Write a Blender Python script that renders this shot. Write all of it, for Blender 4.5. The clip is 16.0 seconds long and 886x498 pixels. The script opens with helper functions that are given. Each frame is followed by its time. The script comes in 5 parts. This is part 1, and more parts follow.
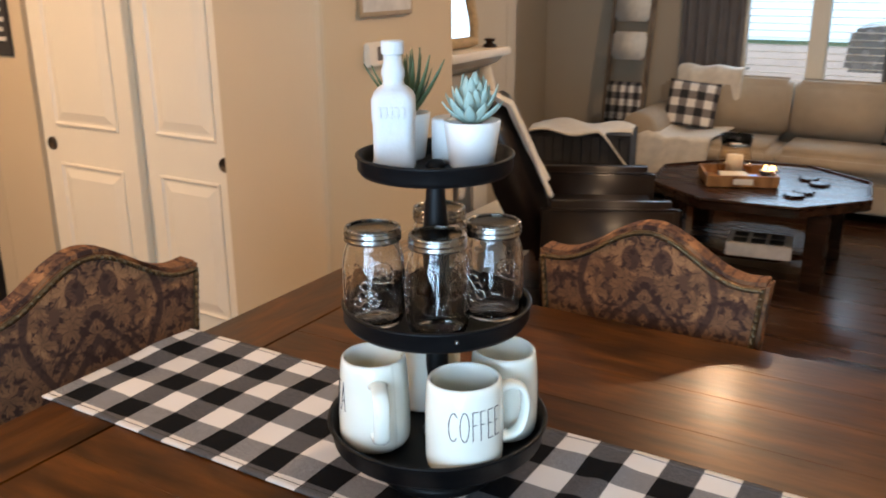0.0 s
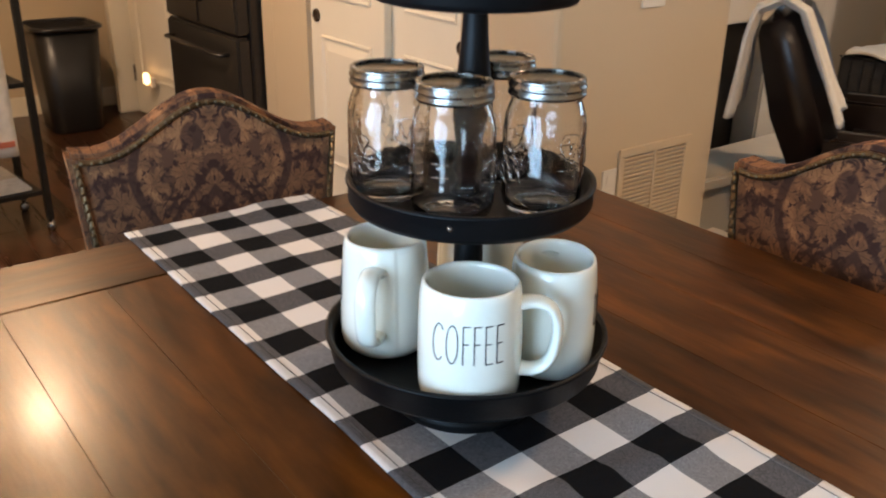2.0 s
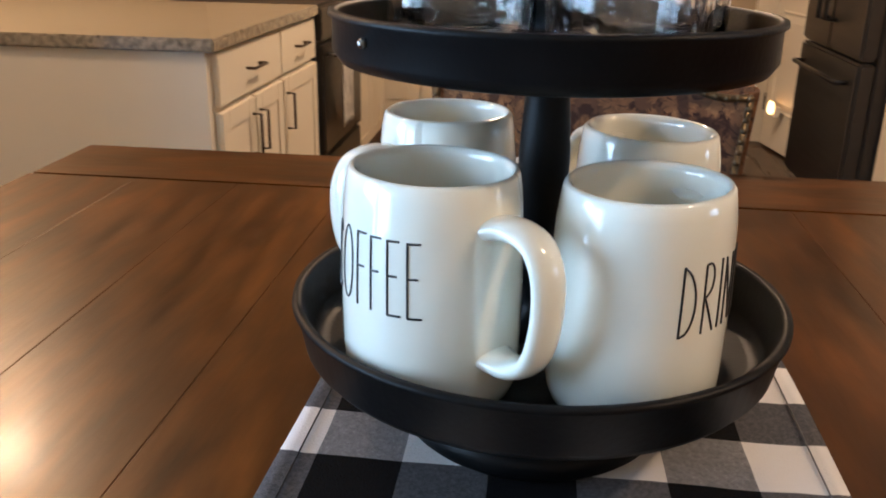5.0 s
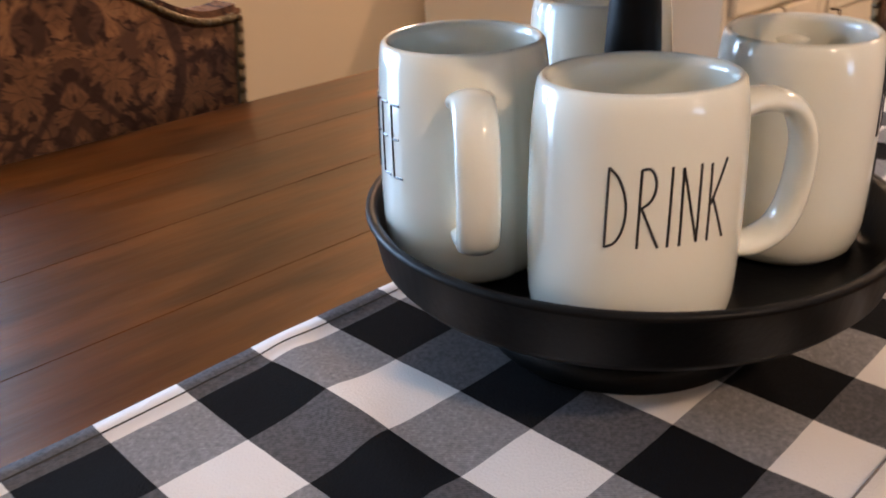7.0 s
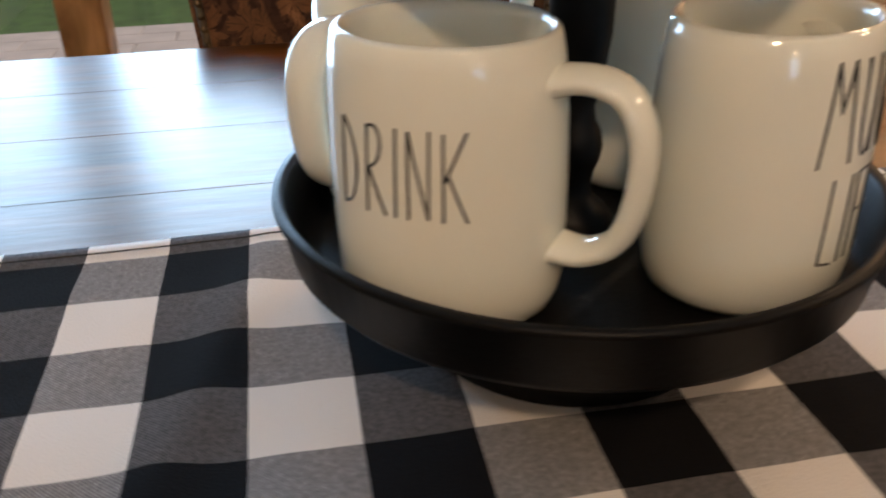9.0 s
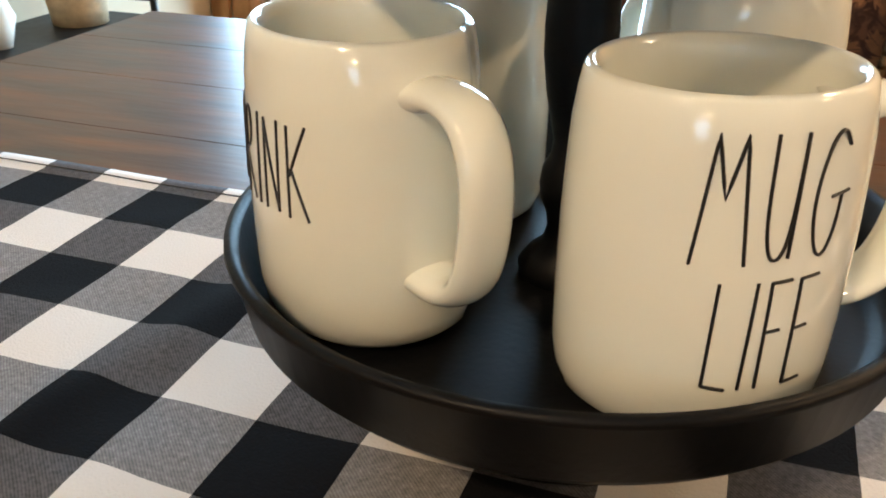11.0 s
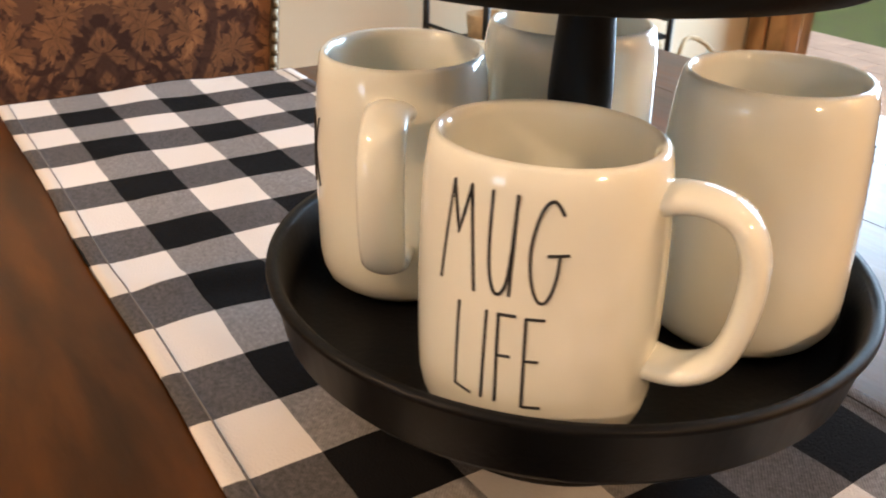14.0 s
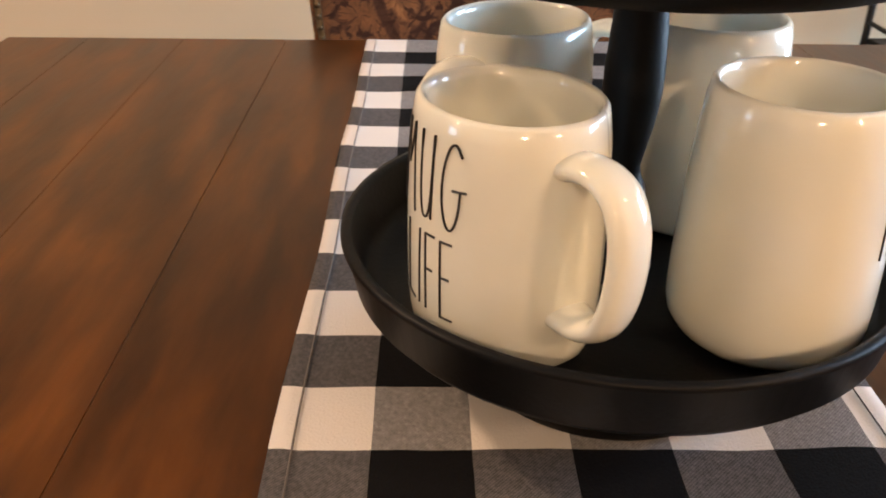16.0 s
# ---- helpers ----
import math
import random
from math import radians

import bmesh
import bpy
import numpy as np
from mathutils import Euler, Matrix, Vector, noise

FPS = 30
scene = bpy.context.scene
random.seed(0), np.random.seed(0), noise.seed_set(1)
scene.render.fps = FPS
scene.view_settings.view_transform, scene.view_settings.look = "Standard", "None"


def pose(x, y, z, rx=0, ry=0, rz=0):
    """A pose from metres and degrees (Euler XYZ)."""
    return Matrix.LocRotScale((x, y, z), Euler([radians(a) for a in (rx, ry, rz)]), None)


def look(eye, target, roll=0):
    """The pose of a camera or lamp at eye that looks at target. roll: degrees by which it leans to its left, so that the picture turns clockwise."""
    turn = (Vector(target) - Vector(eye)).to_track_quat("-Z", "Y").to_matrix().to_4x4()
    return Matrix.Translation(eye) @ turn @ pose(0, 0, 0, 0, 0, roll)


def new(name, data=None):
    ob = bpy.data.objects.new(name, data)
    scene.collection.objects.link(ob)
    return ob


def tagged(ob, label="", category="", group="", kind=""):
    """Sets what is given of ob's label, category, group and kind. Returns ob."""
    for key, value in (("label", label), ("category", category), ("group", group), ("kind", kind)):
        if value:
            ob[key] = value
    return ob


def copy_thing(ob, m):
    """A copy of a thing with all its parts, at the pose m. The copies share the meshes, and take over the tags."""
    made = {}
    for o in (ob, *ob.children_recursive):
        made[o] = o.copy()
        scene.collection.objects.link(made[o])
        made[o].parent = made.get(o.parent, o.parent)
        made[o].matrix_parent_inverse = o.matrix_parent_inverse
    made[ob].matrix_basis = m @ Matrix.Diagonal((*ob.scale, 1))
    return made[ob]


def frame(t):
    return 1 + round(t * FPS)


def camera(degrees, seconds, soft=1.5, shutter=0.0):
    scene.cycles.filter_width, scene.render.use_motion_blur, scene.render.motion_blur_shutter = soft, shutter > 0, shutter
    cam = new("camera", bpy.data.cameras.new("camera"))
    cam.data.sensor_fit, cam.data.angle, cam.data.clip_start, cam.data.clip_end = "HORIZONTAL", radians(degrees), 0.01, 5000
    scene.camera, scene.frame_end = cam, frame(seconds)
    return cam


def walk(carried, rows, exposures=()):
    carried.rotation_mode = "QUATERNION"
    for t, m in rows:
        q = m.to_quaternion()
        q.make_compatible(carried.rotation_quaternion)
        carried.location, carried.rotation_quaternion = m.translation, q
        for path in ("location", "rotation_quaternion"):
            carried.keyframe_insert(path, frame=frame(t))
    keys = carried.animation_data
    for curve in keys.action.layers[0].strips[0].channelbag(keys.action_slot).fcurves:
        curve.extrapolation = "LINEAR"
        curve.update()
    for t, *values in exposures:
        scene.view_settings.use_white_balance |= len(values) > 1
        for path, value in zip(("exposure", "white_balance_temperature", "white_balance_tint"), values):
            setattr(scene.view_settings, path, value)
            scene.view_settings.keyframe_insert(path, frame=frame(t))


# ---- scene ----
cam = camera(53.4, 16.0, soft=1.9, shutter=0.5)
PATH = [
    (0, (0.522, -0.917, 1.578), (-0.466, 0.712, 0.968), -0.4),
    (0.5, (0.549, -0.805, 1.568), (-0.595, 0.704, 0.924), -0.9),
    (1, (0.59, -0.703, 1.539), (-0.707, 0.656, 0.851), -1.3),
    (1.5, (0.612, -0.621, 1.494), (-0.79, 0.602, 0.758), -0.8),
    (2, (0.599, -0.532, 1.439), (-0.858, 0.594, 0.658), 1.1),
    (2.5, (0.574, -0.382, 1.394), (-0.948, 0.634, 0.586), 3.4),
    (3, (0.566, -0.28, 1.373), (-1.026, 0.577, 0.518), 2.7),
    (3.5, (0.585, -0.18, 1.35), (-1.13, 0.401, 0.499), 1.7),
    (4, (0.521, -0.092, 1.277), (-1.302, 0.001, 0.458), 1.0),
    (4.2, (0.503, -0.072, 1.261), (-1.33, -0.051, 0.462), 1.0),
    (6.3, (0.381, 0.142, 1.166), (-1.244, -0.722, 0.383), 1.0),
    (6.5, (0.365, 0.175, 1.185), (-1.117, -0.847, 0.313), -1.0),
    (7, (0.362, 0.259, 1.189), (-0.906, -1.038, 0.345), -2.3),
    (7.5, (0.32, 0.302, 1.203), (-0.771, -1.147, 0.361), -2.1),
    (8, (0.244, 0.327, 1.182), (-0.596, -1.255, 0.293), -2.0),
    (8.5, (0.187, 0.347, 1.175), (-0.379, -1.33, 0.242), -2.6),
    (8.8, (0.139, 0.37, 1.172), (-0.282, -1.342, 0.229), -2.0),
    (9, (0.094, 0.384, 1.175), (-0.218, -1.354, 0.236), -1.2),
    (9.2, (0.057, 0.396, 1.177), (-0.159, -1.362, 0.248), -0.6),
    (11.3, (-0.122, 0.339, 1.162), (0.519, -1.326, 0.26), 0.3),
    (11.5, (-0.135, 0.333, 1.161), (0.54, -1.323, 0.266), 0.2),
    (11.6, (-0.145, 0.331, 1.162), (0.567, -1.305, 0.259), 0.0),
    (12, (-0.192, 0.337, 1.171), (0.699, -1.204, 0.26), 0.5),
    (12.5, (-0.243, 0.349, 1.19), (0.92, -1.002, 0.283), 0.3),
    (13, (-0.273, 0.365, 1.2), (1.043, -0.857, 0.318), 0.6),
    (13.4, (-0.291, 0.347, 1.198), (1.087, -0.812, 0.327), 1.0),
    (13.5, (-0.299, 0.336, 1.196), (1.096, -0.804, 0.328), 1.3),
    (14, (-0.342, 0.267, 1.198), (1.155, -0.716, 0.307), 1.5),
    (14.5, (-0.361, 0.23, 1.2), (1.225, -0.571, 0.282), 1.1),
    (15, (-0.394, 0.188, 1.195), (1.282, -0.376, 0.26), 1.6),
    (15.5, (-0.44, 0.134, 1.201), (1.307, -0.107, 0.257), 1.4),
    (16, (-0.467, 0.098, 1.214), (1.291, 0.066, 0.261), 0.8),
]
EXPO = [(0.0, -0.44, 6600, 16), (0.6, -0.26, 6850, 16), (1.0, -0.26, 6800, 17), (2.5, -0.42, 6250, 14), (4.0, -0.40, 6200, 14), (6.5, -0.18, 6050, 22), (7.5, -0.40, 6300, 22), (8.3, -0.42, 6500, 19), (9.0, -0.64, 6450, 16), (11.5, 0.05, 6350, 8), (12.2, -0.08, 6650, 12), (13.0, 0.05, 7150, 19), (16.0, -0.06, 6850, 20)]
walk(cam, [(t, look(eye, target, roll)) for t, eye, target, roll in PATH], EXPO)

# ---- world, sun and lamps ----
world = bpy.data.worlds.new("sky")
scene.world = world
world.use_nodes = True
sky = world.node_tree.nodes.new("ShaderNodeTexSky")
sky.sky_type, sky.sun_disc = "NISHITA", False
sky.sun_elevation, sky.sun_rotation = radians(28), radians(200)
world.node_tree.links.new(sky.outputs[0], world.node_tree.nodes["Background"].inputs[0])
world.node_tree.nodes["Background"].inputs[1].default_value = 0.12


def lamp(name, kind, m, energy, colour, size=0.2, size_y=None, spread=None):
    data = bpy.data.lights.new(name, kind)
    data.energy, data.color = energy, colour
    if kind == "AREA":
        data.shape, data.size = ("RECTANGLE", size) if size_y else ("DISK", size)
        if size_y:
            data.size_y = size_y
        if spread:
            data.spread = radians(spread)
    elif kind == "SUN":
        data.angle = radians(size)
    else:
        data.shadow_soft_size = size
    ob = new(name, data)
    ob.matrix_world = m
    return ob


SKY_BLUE, WARM = (0.47, 0.74, 1.0), (1.0, 0.70, 0.42)
lamp("sun", "SUN", pose(0, 0, 8, 40, 0, 262), 4.5, (1.0, 0.95, 0.88), 15)
lamp("skylight_patio_wide", "AREA", pose(1.13, -2.20, 1.10, 90, 0, 180) @ pose(0, 0, 0, 180, 0, 0), 48, SKY_BLUE, 0.80, 1.9, 125)
lamp("skylight_patio_narrow", "AREA", pose(0.22, -2.20, 1.10, 90, 0, 180) @ pose(0, 0, 0, 180, 0, 0), 53, SKY_BLUE, 0.66, 1.9, 130)
lamp("skylight_north", "AREA", pose(-0.51, 5.78, 1.50, 90, 0, 0) @ pose(0, 0, 0, 180, 0, 0), 22, SKY_BLUE, 1.0, 1.3)
# First and third follow reflections in the table; the other three are added fill.
CEILING_AND_FILL_LAMPS = [(-2.95, 0.08, 60), (-2.2, -1.95, 42), (-0.46, 3.65, 34), (0.30, 1.60, 36), (-0.9, -1.35, 14)]
for lx, ly, watts in CEILING_AND_FILL_LAMPS:
    lamp("ceiling_and_fill_lamp", "AREA", pose(lx, ly, 2.52), watts, WARM, 0.17)


# ---- materials ----
def material(name, colour, rough=0.5, metal=0.0, vary=0.12, scale=8.0, bump=0.0, bump_scale=60.0, coat=0.0, spec=0.5, sheen=0.0, stretch=(1, 1, 1), contrast=(0.3, 0.7), dark=None):
    m = bpy.data.materials.new(name)
    m.use_nodes = True
    n, l = m.node_tree.nodes, m.node_tree.links
    b = n["Principled BSDF"]
    co = n.new("ShaderNodeTexCoord")
    mp = n.new("ShaderNodeMapping")
    mp.inputs["Scale"].default_value = stretch
    l.new(co.outputs["Object"], mp.inputs[0])
    no = n.new("ShaderNodeTexNoise")
    no.inputs["Scale"].default_value, no.inputs["Detail"].default_value = scale, 6
    l.new(mp.outputs[0], no.inputs["Vector"])
    rp = n.new("ShaderNodeValToRGB")
    low = dark or tuple(c * (1 - vary) for c in colour)
    rp.color_ramp.elements[0].position, rp.color_ramp.elements[1].position = contrast
    rp.color_ramp.elements[0].color, rp.color_ramp.elements[1].color = (*low, 1), (*colour, 1)
    l.new(no.outputs[0], rp.inputs[0])
    l.new(rp.outputs[0], b.inputs["Base Color"])
    b.inputs["Metallic"].default_value, b.inputs["Coat Weight"].default_value = metal, coat
    b.inputs["Specular IOR Level"].default_value, b.inputs["Sheen Weight"].default_value = spec, sheen
    b.inputs["Coat Roughness"].default_value = 0.08
    mr = n.new("ShaderNodeMapRange")
    mr.inputs[3].default_value, mr.inputs[4].default_value = max(rough - 0.06, 0.02), min(rough + 0.08, 1)
    l.new(no.outputs[0], mr.inputs[0])
    l.new(mr.outputs[0], b.inputs["Roughness"])
    if bump:
        nb = n.new("ShaderNodeTexNoise")
        nb.inputs["Scale"].default_value, nb.inputs["Detail"].default_value = bump_scale, 4
        l.new(mp.outputs[0], nb.inputs["Vector"])
        bp = n.new("ShaderNodeBump")
        bp.inputs["Strength"].default_value, bp.inputs["Distance"].default_value = bump, 0.002
        l.new(nb.outputs[0], bp.inputs["Height"])
        l.new(bp.outputs[0], b.inputs["Normal"])
    return m


def wood(name, light, dark, rough, coat, along=0, grain=14.0, relief=0.12, run=0.09, gloss=0.36):
    """Stained boards: grain along one axis, blotches, and a tone of its own for each board."""
    m = material(name, light, rough, 0, scale=grain, dark=dark, coat=coat, stretch=[(run, 1, 1), (1, run, 1), (1, 1, run)][along], bump=relief, bump_scale=90, contrast=(0.24, 0.76))
    n, l = m.node_tree.nodes, m.node_tree.links
    b, rp = n["Principled BSDF"], n["Color Ramp"]
    b.inputs["Specular IOR Level"].default_value = gloss
    b.inputs["Specular Tint"].default_value = (1.0, 0.68, 0.38, 1)
    b.inputs["Coat Roughness"].default_value = 0.15
    n["Noise Texture"].inputs["Distortion"].default_value = 0.2
    blot = n.new("ShaderNodeTexNoise")
    blot.inputs["Scale"].default_value, blot.inputs["Detail"].default_value = 13.0, 5
    blot.inputs["Distortion"].default_value = 0.45
    bm_ = n.new("ShaderNodeMapping")
    bm_.inputs["Scale"].default_value = [(0.45, 1.6, 1), (1.6, 0.45, 1), (1, 1, 0.45)][along]
    l.new(n["Texture Coordinate"].outputs["Object"], bm_.inputs[0])
    l.new(bm_.outputs[0], blot.inputs["Vector"])
    info = n.new("ShaderNodeObjectInfo")
    add = n.new("ShaderNodeMath")
    add.operation = "MULTIPLY_ADD"
    add.inputs[1].default_value, add.inputs[2].default_value = 0.30, 0.80
    l.new(info.outputs["Random"], add.inputs[0])
    ml = n.new("ShaderNodeMath")
    ml.operation = "MULTIPLY_ADD"
    ml.inputs[1].default_value, ml.inputs[2].default_value = 2.7, -0.36
    l.new(blot.outputs[0], ml.inputs[0])
    pr = n.new("ShaderNodeMath")
    pr.operation = "MULTIPLY"
    l.new(add.outputs[0], pr.inputs[0])
    l.new(ml.outputs[0], pr.inputs[1])
    mx = n.new("ShaderNodeVectorMath")
    mx.operation = "SCALE"
    l.new(rp.outputs[0], mx.inputs[0])
    l.new(pr.outputs[0], mx.inputs["Scale"])
    l.new(mx.outputs[0], b.inputs["Base Color"])
    return m


CHECK = 0.0508


def gingham():
    """Buffalo check woven from dark and pale bands, with twill threads and a soft relief."""
    m = material("buffalo_check_cloth", (0.8, 0.78, 0.76), 0.95, bump=0.35, bump_scale=700, spec=0.08)
    n, l = m.node_tree.nodes, m.node_tree.links
    b = n["Principled BSDF"]
    sep = n.new("ShaderNodeSeparateXYZ")
    wob = n.new("ShaderNodeTexNoise")
    wob.inputs["Scale"].default_value, wob.inputs["Detail"].default_value = 9, 4
    l.new(n["Texture Coordinate"].outputs["Object"], wob.inputs["Vector"])
    off = n.new("ShaderNodeVectorMath")
    off.operation = "MULTIPLY_ADD"
    off.inputs[1].default_value, off.inputs[2].default_value = (0.006, 0.006, 0), (-0.003, -0.003, 0)
    l.new(wob.outputs["Color"], off.inputs[0])
    sm = n.new("ShaderNodeVectorMath")
    l.new(off.outputs[0], sm.inputs[0])
    l.new(n["Texture Coordinate"].outputs["Object"], sm.inputs[1])
    l.new(sm.outputs[0], sep.inputs[0])

    def op(kind, a, bb=None, c=None):
        k = n.new("ShaderNodeMath")
        k.operation = kind
        for i, v in enumerate((a, bb, c)):
            if v is None:
                continue
            if isinstance(v, (int, float)):
                k.inputs[i].default_value = v
            else:
                l.new(v, k.inputs[i])
        return k.outputs[0]

    px = op("FLOORED_MODULO", op("FLOOR", op("MULTIPLY_ADD", sep.outputs[0], 1 / CHECK, 14.5)), 2.0)
    py = op("FLOORED_MODULO", op("FLOOR", op("MULTIPLY_ADD", sep.outputs[1], 1 / CHECK, 13.5)), 2.0)
    # the crosswise threads lie on top, so grey checks in pale rows are lighter
    both = op("ADD", op("MULTIPLY", px, 1.14), op("MULTIPLY", py, 0.86))
    tw = op("SINE", op("MULTIPLY", op("ADD", sep.outputs[0], sep.outputs[1]), 3200.0))
    grain = n.new("ShaderNodeTexNoise")
    grain.inputs["Scale"].default_value, grain.inputs["Detail"].default_value = 420, 2
    l.new(n["Texture Coordinate"].outputs["Object"], grain.inputs["Vector"])
    tone = op("ADD", both, op("MULTIPLY", op("SUBTRACT", op("MULTIPLY_ADD", tw, 0.18, grain.outputs[0]), 0.5), 0.38))
    rp = n.new("ShaderNodeValToRGB")
    e = rp.color_ramp.elements
    e[0].position, e[0].color = 0.0, (0.70, 0.668, 0.640, 1)
    e[1].position, e[1].color = 1.0, (0.006, 0.006, 0.007, 1)
    for p, c in ((0.27, (0.65, 0.62, 0.598)), (0.38, (0.27, 0.265, 0.27)), (0.50, (0.135, 0.132, 0.137)), (0.62, (0.060, 0.058, 0.062)), (0.85, (0.008, 0.008, 0.009))):
        k = e.new(p)
        k.color = (*c, 1)
    l.new(op("MULTIPLY", tone, 0.5), rp.inputs[0])
    l.new(rp.outputs[0], b.inputs["Base Color"])
    return m


def damask():
    """Woven tapestry: tan leaves with plum-brown outlines and shadows, mirrored about the chair's middle."""
    m = material("tapestry_cloth", (0.3, 0.2, 0.14), 0.88, bump=0.3, bump_scale=500, spec=0.15)
    n, l = m.node_tree.nodes, m.node_tree.links
    b = n["Principled BSDF"]
    ab = n.new("ShaderNodeVectorMath")
    ab.operation = "ABSOLUTE"
    l.new(n["Texture Coordinate"].outputs["Object"], ab.inputs[0])

    def noise_at(scale, detail, distortion):
        k = n.new("ShaderNodeTexNoise")
        k.inputs["Scale"].default_value, k.inputs["Detail"].default_value, k.inputs["Distortion"].default_value = scale, detail, distortion
        l.new(ab.outputs[0], k.inputs["Vector"])
        return k.outputs[0]

    def op(kind, *args):
        k = n.new("ShaderNodeMath")
        k.operation = kind
        for i, v in enumerate(args):
            if isinstance(v, (int, float)):
                k.inputs[i].default_value = v
            else:
                l.new(v, k.inputs[i])
        return k.outputs[0]

    scroll = op("ABSOLUTE", op("SUBTRACT", noise_at(11, 1.0, 2.2), 0.5))
    vein = op("MULTIPLY", op("MAXIMUM", op("MULTIPLY_ADD", noise_at(40, 3.5, 1.3), 1.0, -0.405), 0.0), 0.9)
    broad = noise_at(8.5, 2.0, 1.2)
    leaf = op("MULTIPLY", op("MINIMUM", op("MULTIPLY", vein, 13.0), 1.0), op("MINIMUM", op("MULTIPLY_ADD", scroll, 24.0, 0.20), 1.0))
    shade = op("MINIMUM", op("MAXIMUM", op("MULTIPLY_ADD", broad, 5.0, -1.9), 0.58), 1.0)
    rp = n.new("ShaderNodeValToRGB")
    e = rp.color_ramp.elements
    e[0].position, e[0].color = 0.05, (0.052, 0.025, 0.019, 1)
    e[1].position, e[1].color = 0.85, (0.35, 0.168, 0.078, 1)
    for q, c in ((0.25, (0.088, 0.044, 0.029)), (0.45, (0.185, 0.088, 0.044))):
        k = e.new(q)
        k.color = (*c, 1)
    xyz = n.new("ShaderNodeSeparateXYZ")
    l.new(ab.outputs[0], xyz.inputs[0])
    x, z = xyz.outputs[0], xyz.outputs[2]
    ribbon = op("SUBTRACT", op("ABSOLUTE", op("SUBTRACT", x, op("MULTIPLY_ADD", op("COSINE", op("MULTIPLY_ADD", z, 17.0, -16.3)), 0.034, 0.104))), 0.0085)
    ex, ez = op("MULTIPLY_ADD", x, 50.0, -1.7), op("MULTIPLY_ADD", z, 36.0, -36.6)
    bud = op("MULTIPLY_ADD", op("SQRT", op("ADD", op("MULTIPLY", ex, ex), op("MULTIPLY", ez, ez))), 0.020, -0.020)
    vee = [op("MULTIPLY_ADD", op("ABSOLUTE", op("SUBTRACT", op("SUBTRACT", zt, z), op("MULTIPLY", x, 1.25))), 0.62, -w) for zt, w in ((0.965, 0.0045), (0.915, 0.0080))]
    near = op("MINIMUM", op("MINIMUM", ribbon, bud), op("MINIMUM", *vee))
    band = op("MINIMUM", op("MAXIMUM", op("MULTIPLY_ADD", near, -260.0, 0.3), 0.0), 1.0)
    # clusters of serrated leaves, each with its veins, on the darker scrolled ground
    flat = n.new("ShaderNodeCombineXYZ")
    l.new(op("MULTIPLY_ADD", noise_at(48, 3.0, 0.6), 0.022, x), flat.inputs[0])
    l.new(op("MULTIPLY", z, 0.72), flat.inputs[1])
    cells = n.new("ShaderNodeTexVoronoi")
    cells.voronoi_dimensions = "2D"
    cells.inputs["Scale"].default_value, cells.inputs["Randomness"].default_value = 23.0, 0.8
    l.new(flat.outputs[0], cells.inputs["Vector"])
    away = n.new("ShaderNodeVectorMath")
    away.operation = "SUBTRACT"
    l.new(flat.outputs[0], away.inputs[0])
    l.new(cells.outputs["Position"], away.inputs[1])
    rel = n.new("ShaderNodeSeparateXYZ")
    l.new(away.outputs[0], rel.inputs[0])
    turn = op("ADD", op("ARCTAN2", rel.outputs[0], rel.outputs[1]), op("MULTIPLY", cells.outputs["Color"], 6.0))
    reach = op("ADD", op("MULTIPLY_ADD", op("ABSOLUTE", op("COSINE", op("MULTIPLY", turn, 2.5))), 0.019, 0.0095), op("MULTIPLY", op("COSINE", op("MULTIPLY", turn, 25.0)), 0.0030))
    dist = op("SQRT", op("ADD", op("MULTIPLY", rel.outputs[0], rel.outputs[0]), op("MULTIPLY", rel.outputs[1], rel.outputs[1])))
    blade = op("MINIMUM", op("MAXIMUM", op("MULTIPLY", op("SUBTRACT", reach, dist), 420.0), 0.0), 1.0)
    rib = op("MINIMUM", op("MULTIPLY_ADD", op("ABSOLUTE", op("SINE", op("MULTIPLY", turn, 2.5))), 5.0, 0.45), 1.0)
    gap = op("MINIMUM", op("MULTIPLY_ADD", op("ABSOLUTE", op("COSINE", op("MULTIPLY", turn, 2.5))), 3.0, 0.2), 1.0)
    cluster = op("MULTIPLY", op("MULTIPLY", blade, op("MULTIPLY", rib, gap)), op("MULTIPLY_ADD", vein, 1.3, 0.70))
    woven = op("MAXIMUM", op("MULTIPLY", leaf, 0.52), cluster)
    l.new(op("MULTIPLY", op("MULTIPLY", woven, shade), op("MULTIPLY_ADD", band, -0.60, 1.0)), rp.inputs[0])
    l.new(rp.outputs[0], b.inputs["Base Color"])
    return m


def glass(name, tint=(1, 1, 1), rough=0.0):
    m = bpy.data.materials.new(name)
    m.use_nodes = True
    b = m.node_tree.nodes["Principled BSDF"]
    b.inputs["Base Color"].default_value = (*tint, 1)
    b.inputs["Transmission Weight"].default_value, b.inputs["Roughness"].default_value, b.inputs["IOR"].default_value = 1, rough, 1.45
    return m


def uneven(m, strength=0.35, scale=55.0):
    """Slight waves in pressed glass."""
    n, l = m.node_tree.nodes, m.node_tree.links
    co, no, bp = n.new("ShaderNodeTexCoord"), n.new("ShaderNodeTexNoise"), n.new("ShaderNodeBump")
    no.inputs["Scale"].default_value, no.inputs["Detail"].default_value = scale, 2
    bp.inputs["Strength"].default_value, bp.inputs["Distance"].default_value = strength, 0.004
    l.new(co.outputs["Object"], no.inputs["Vector"])
    l.new(no.outputs[0], bp.inputs["Height"])
    l.new(bp.outputs[0], n["Principled BSDF"].inputs["Normal"])
    return m


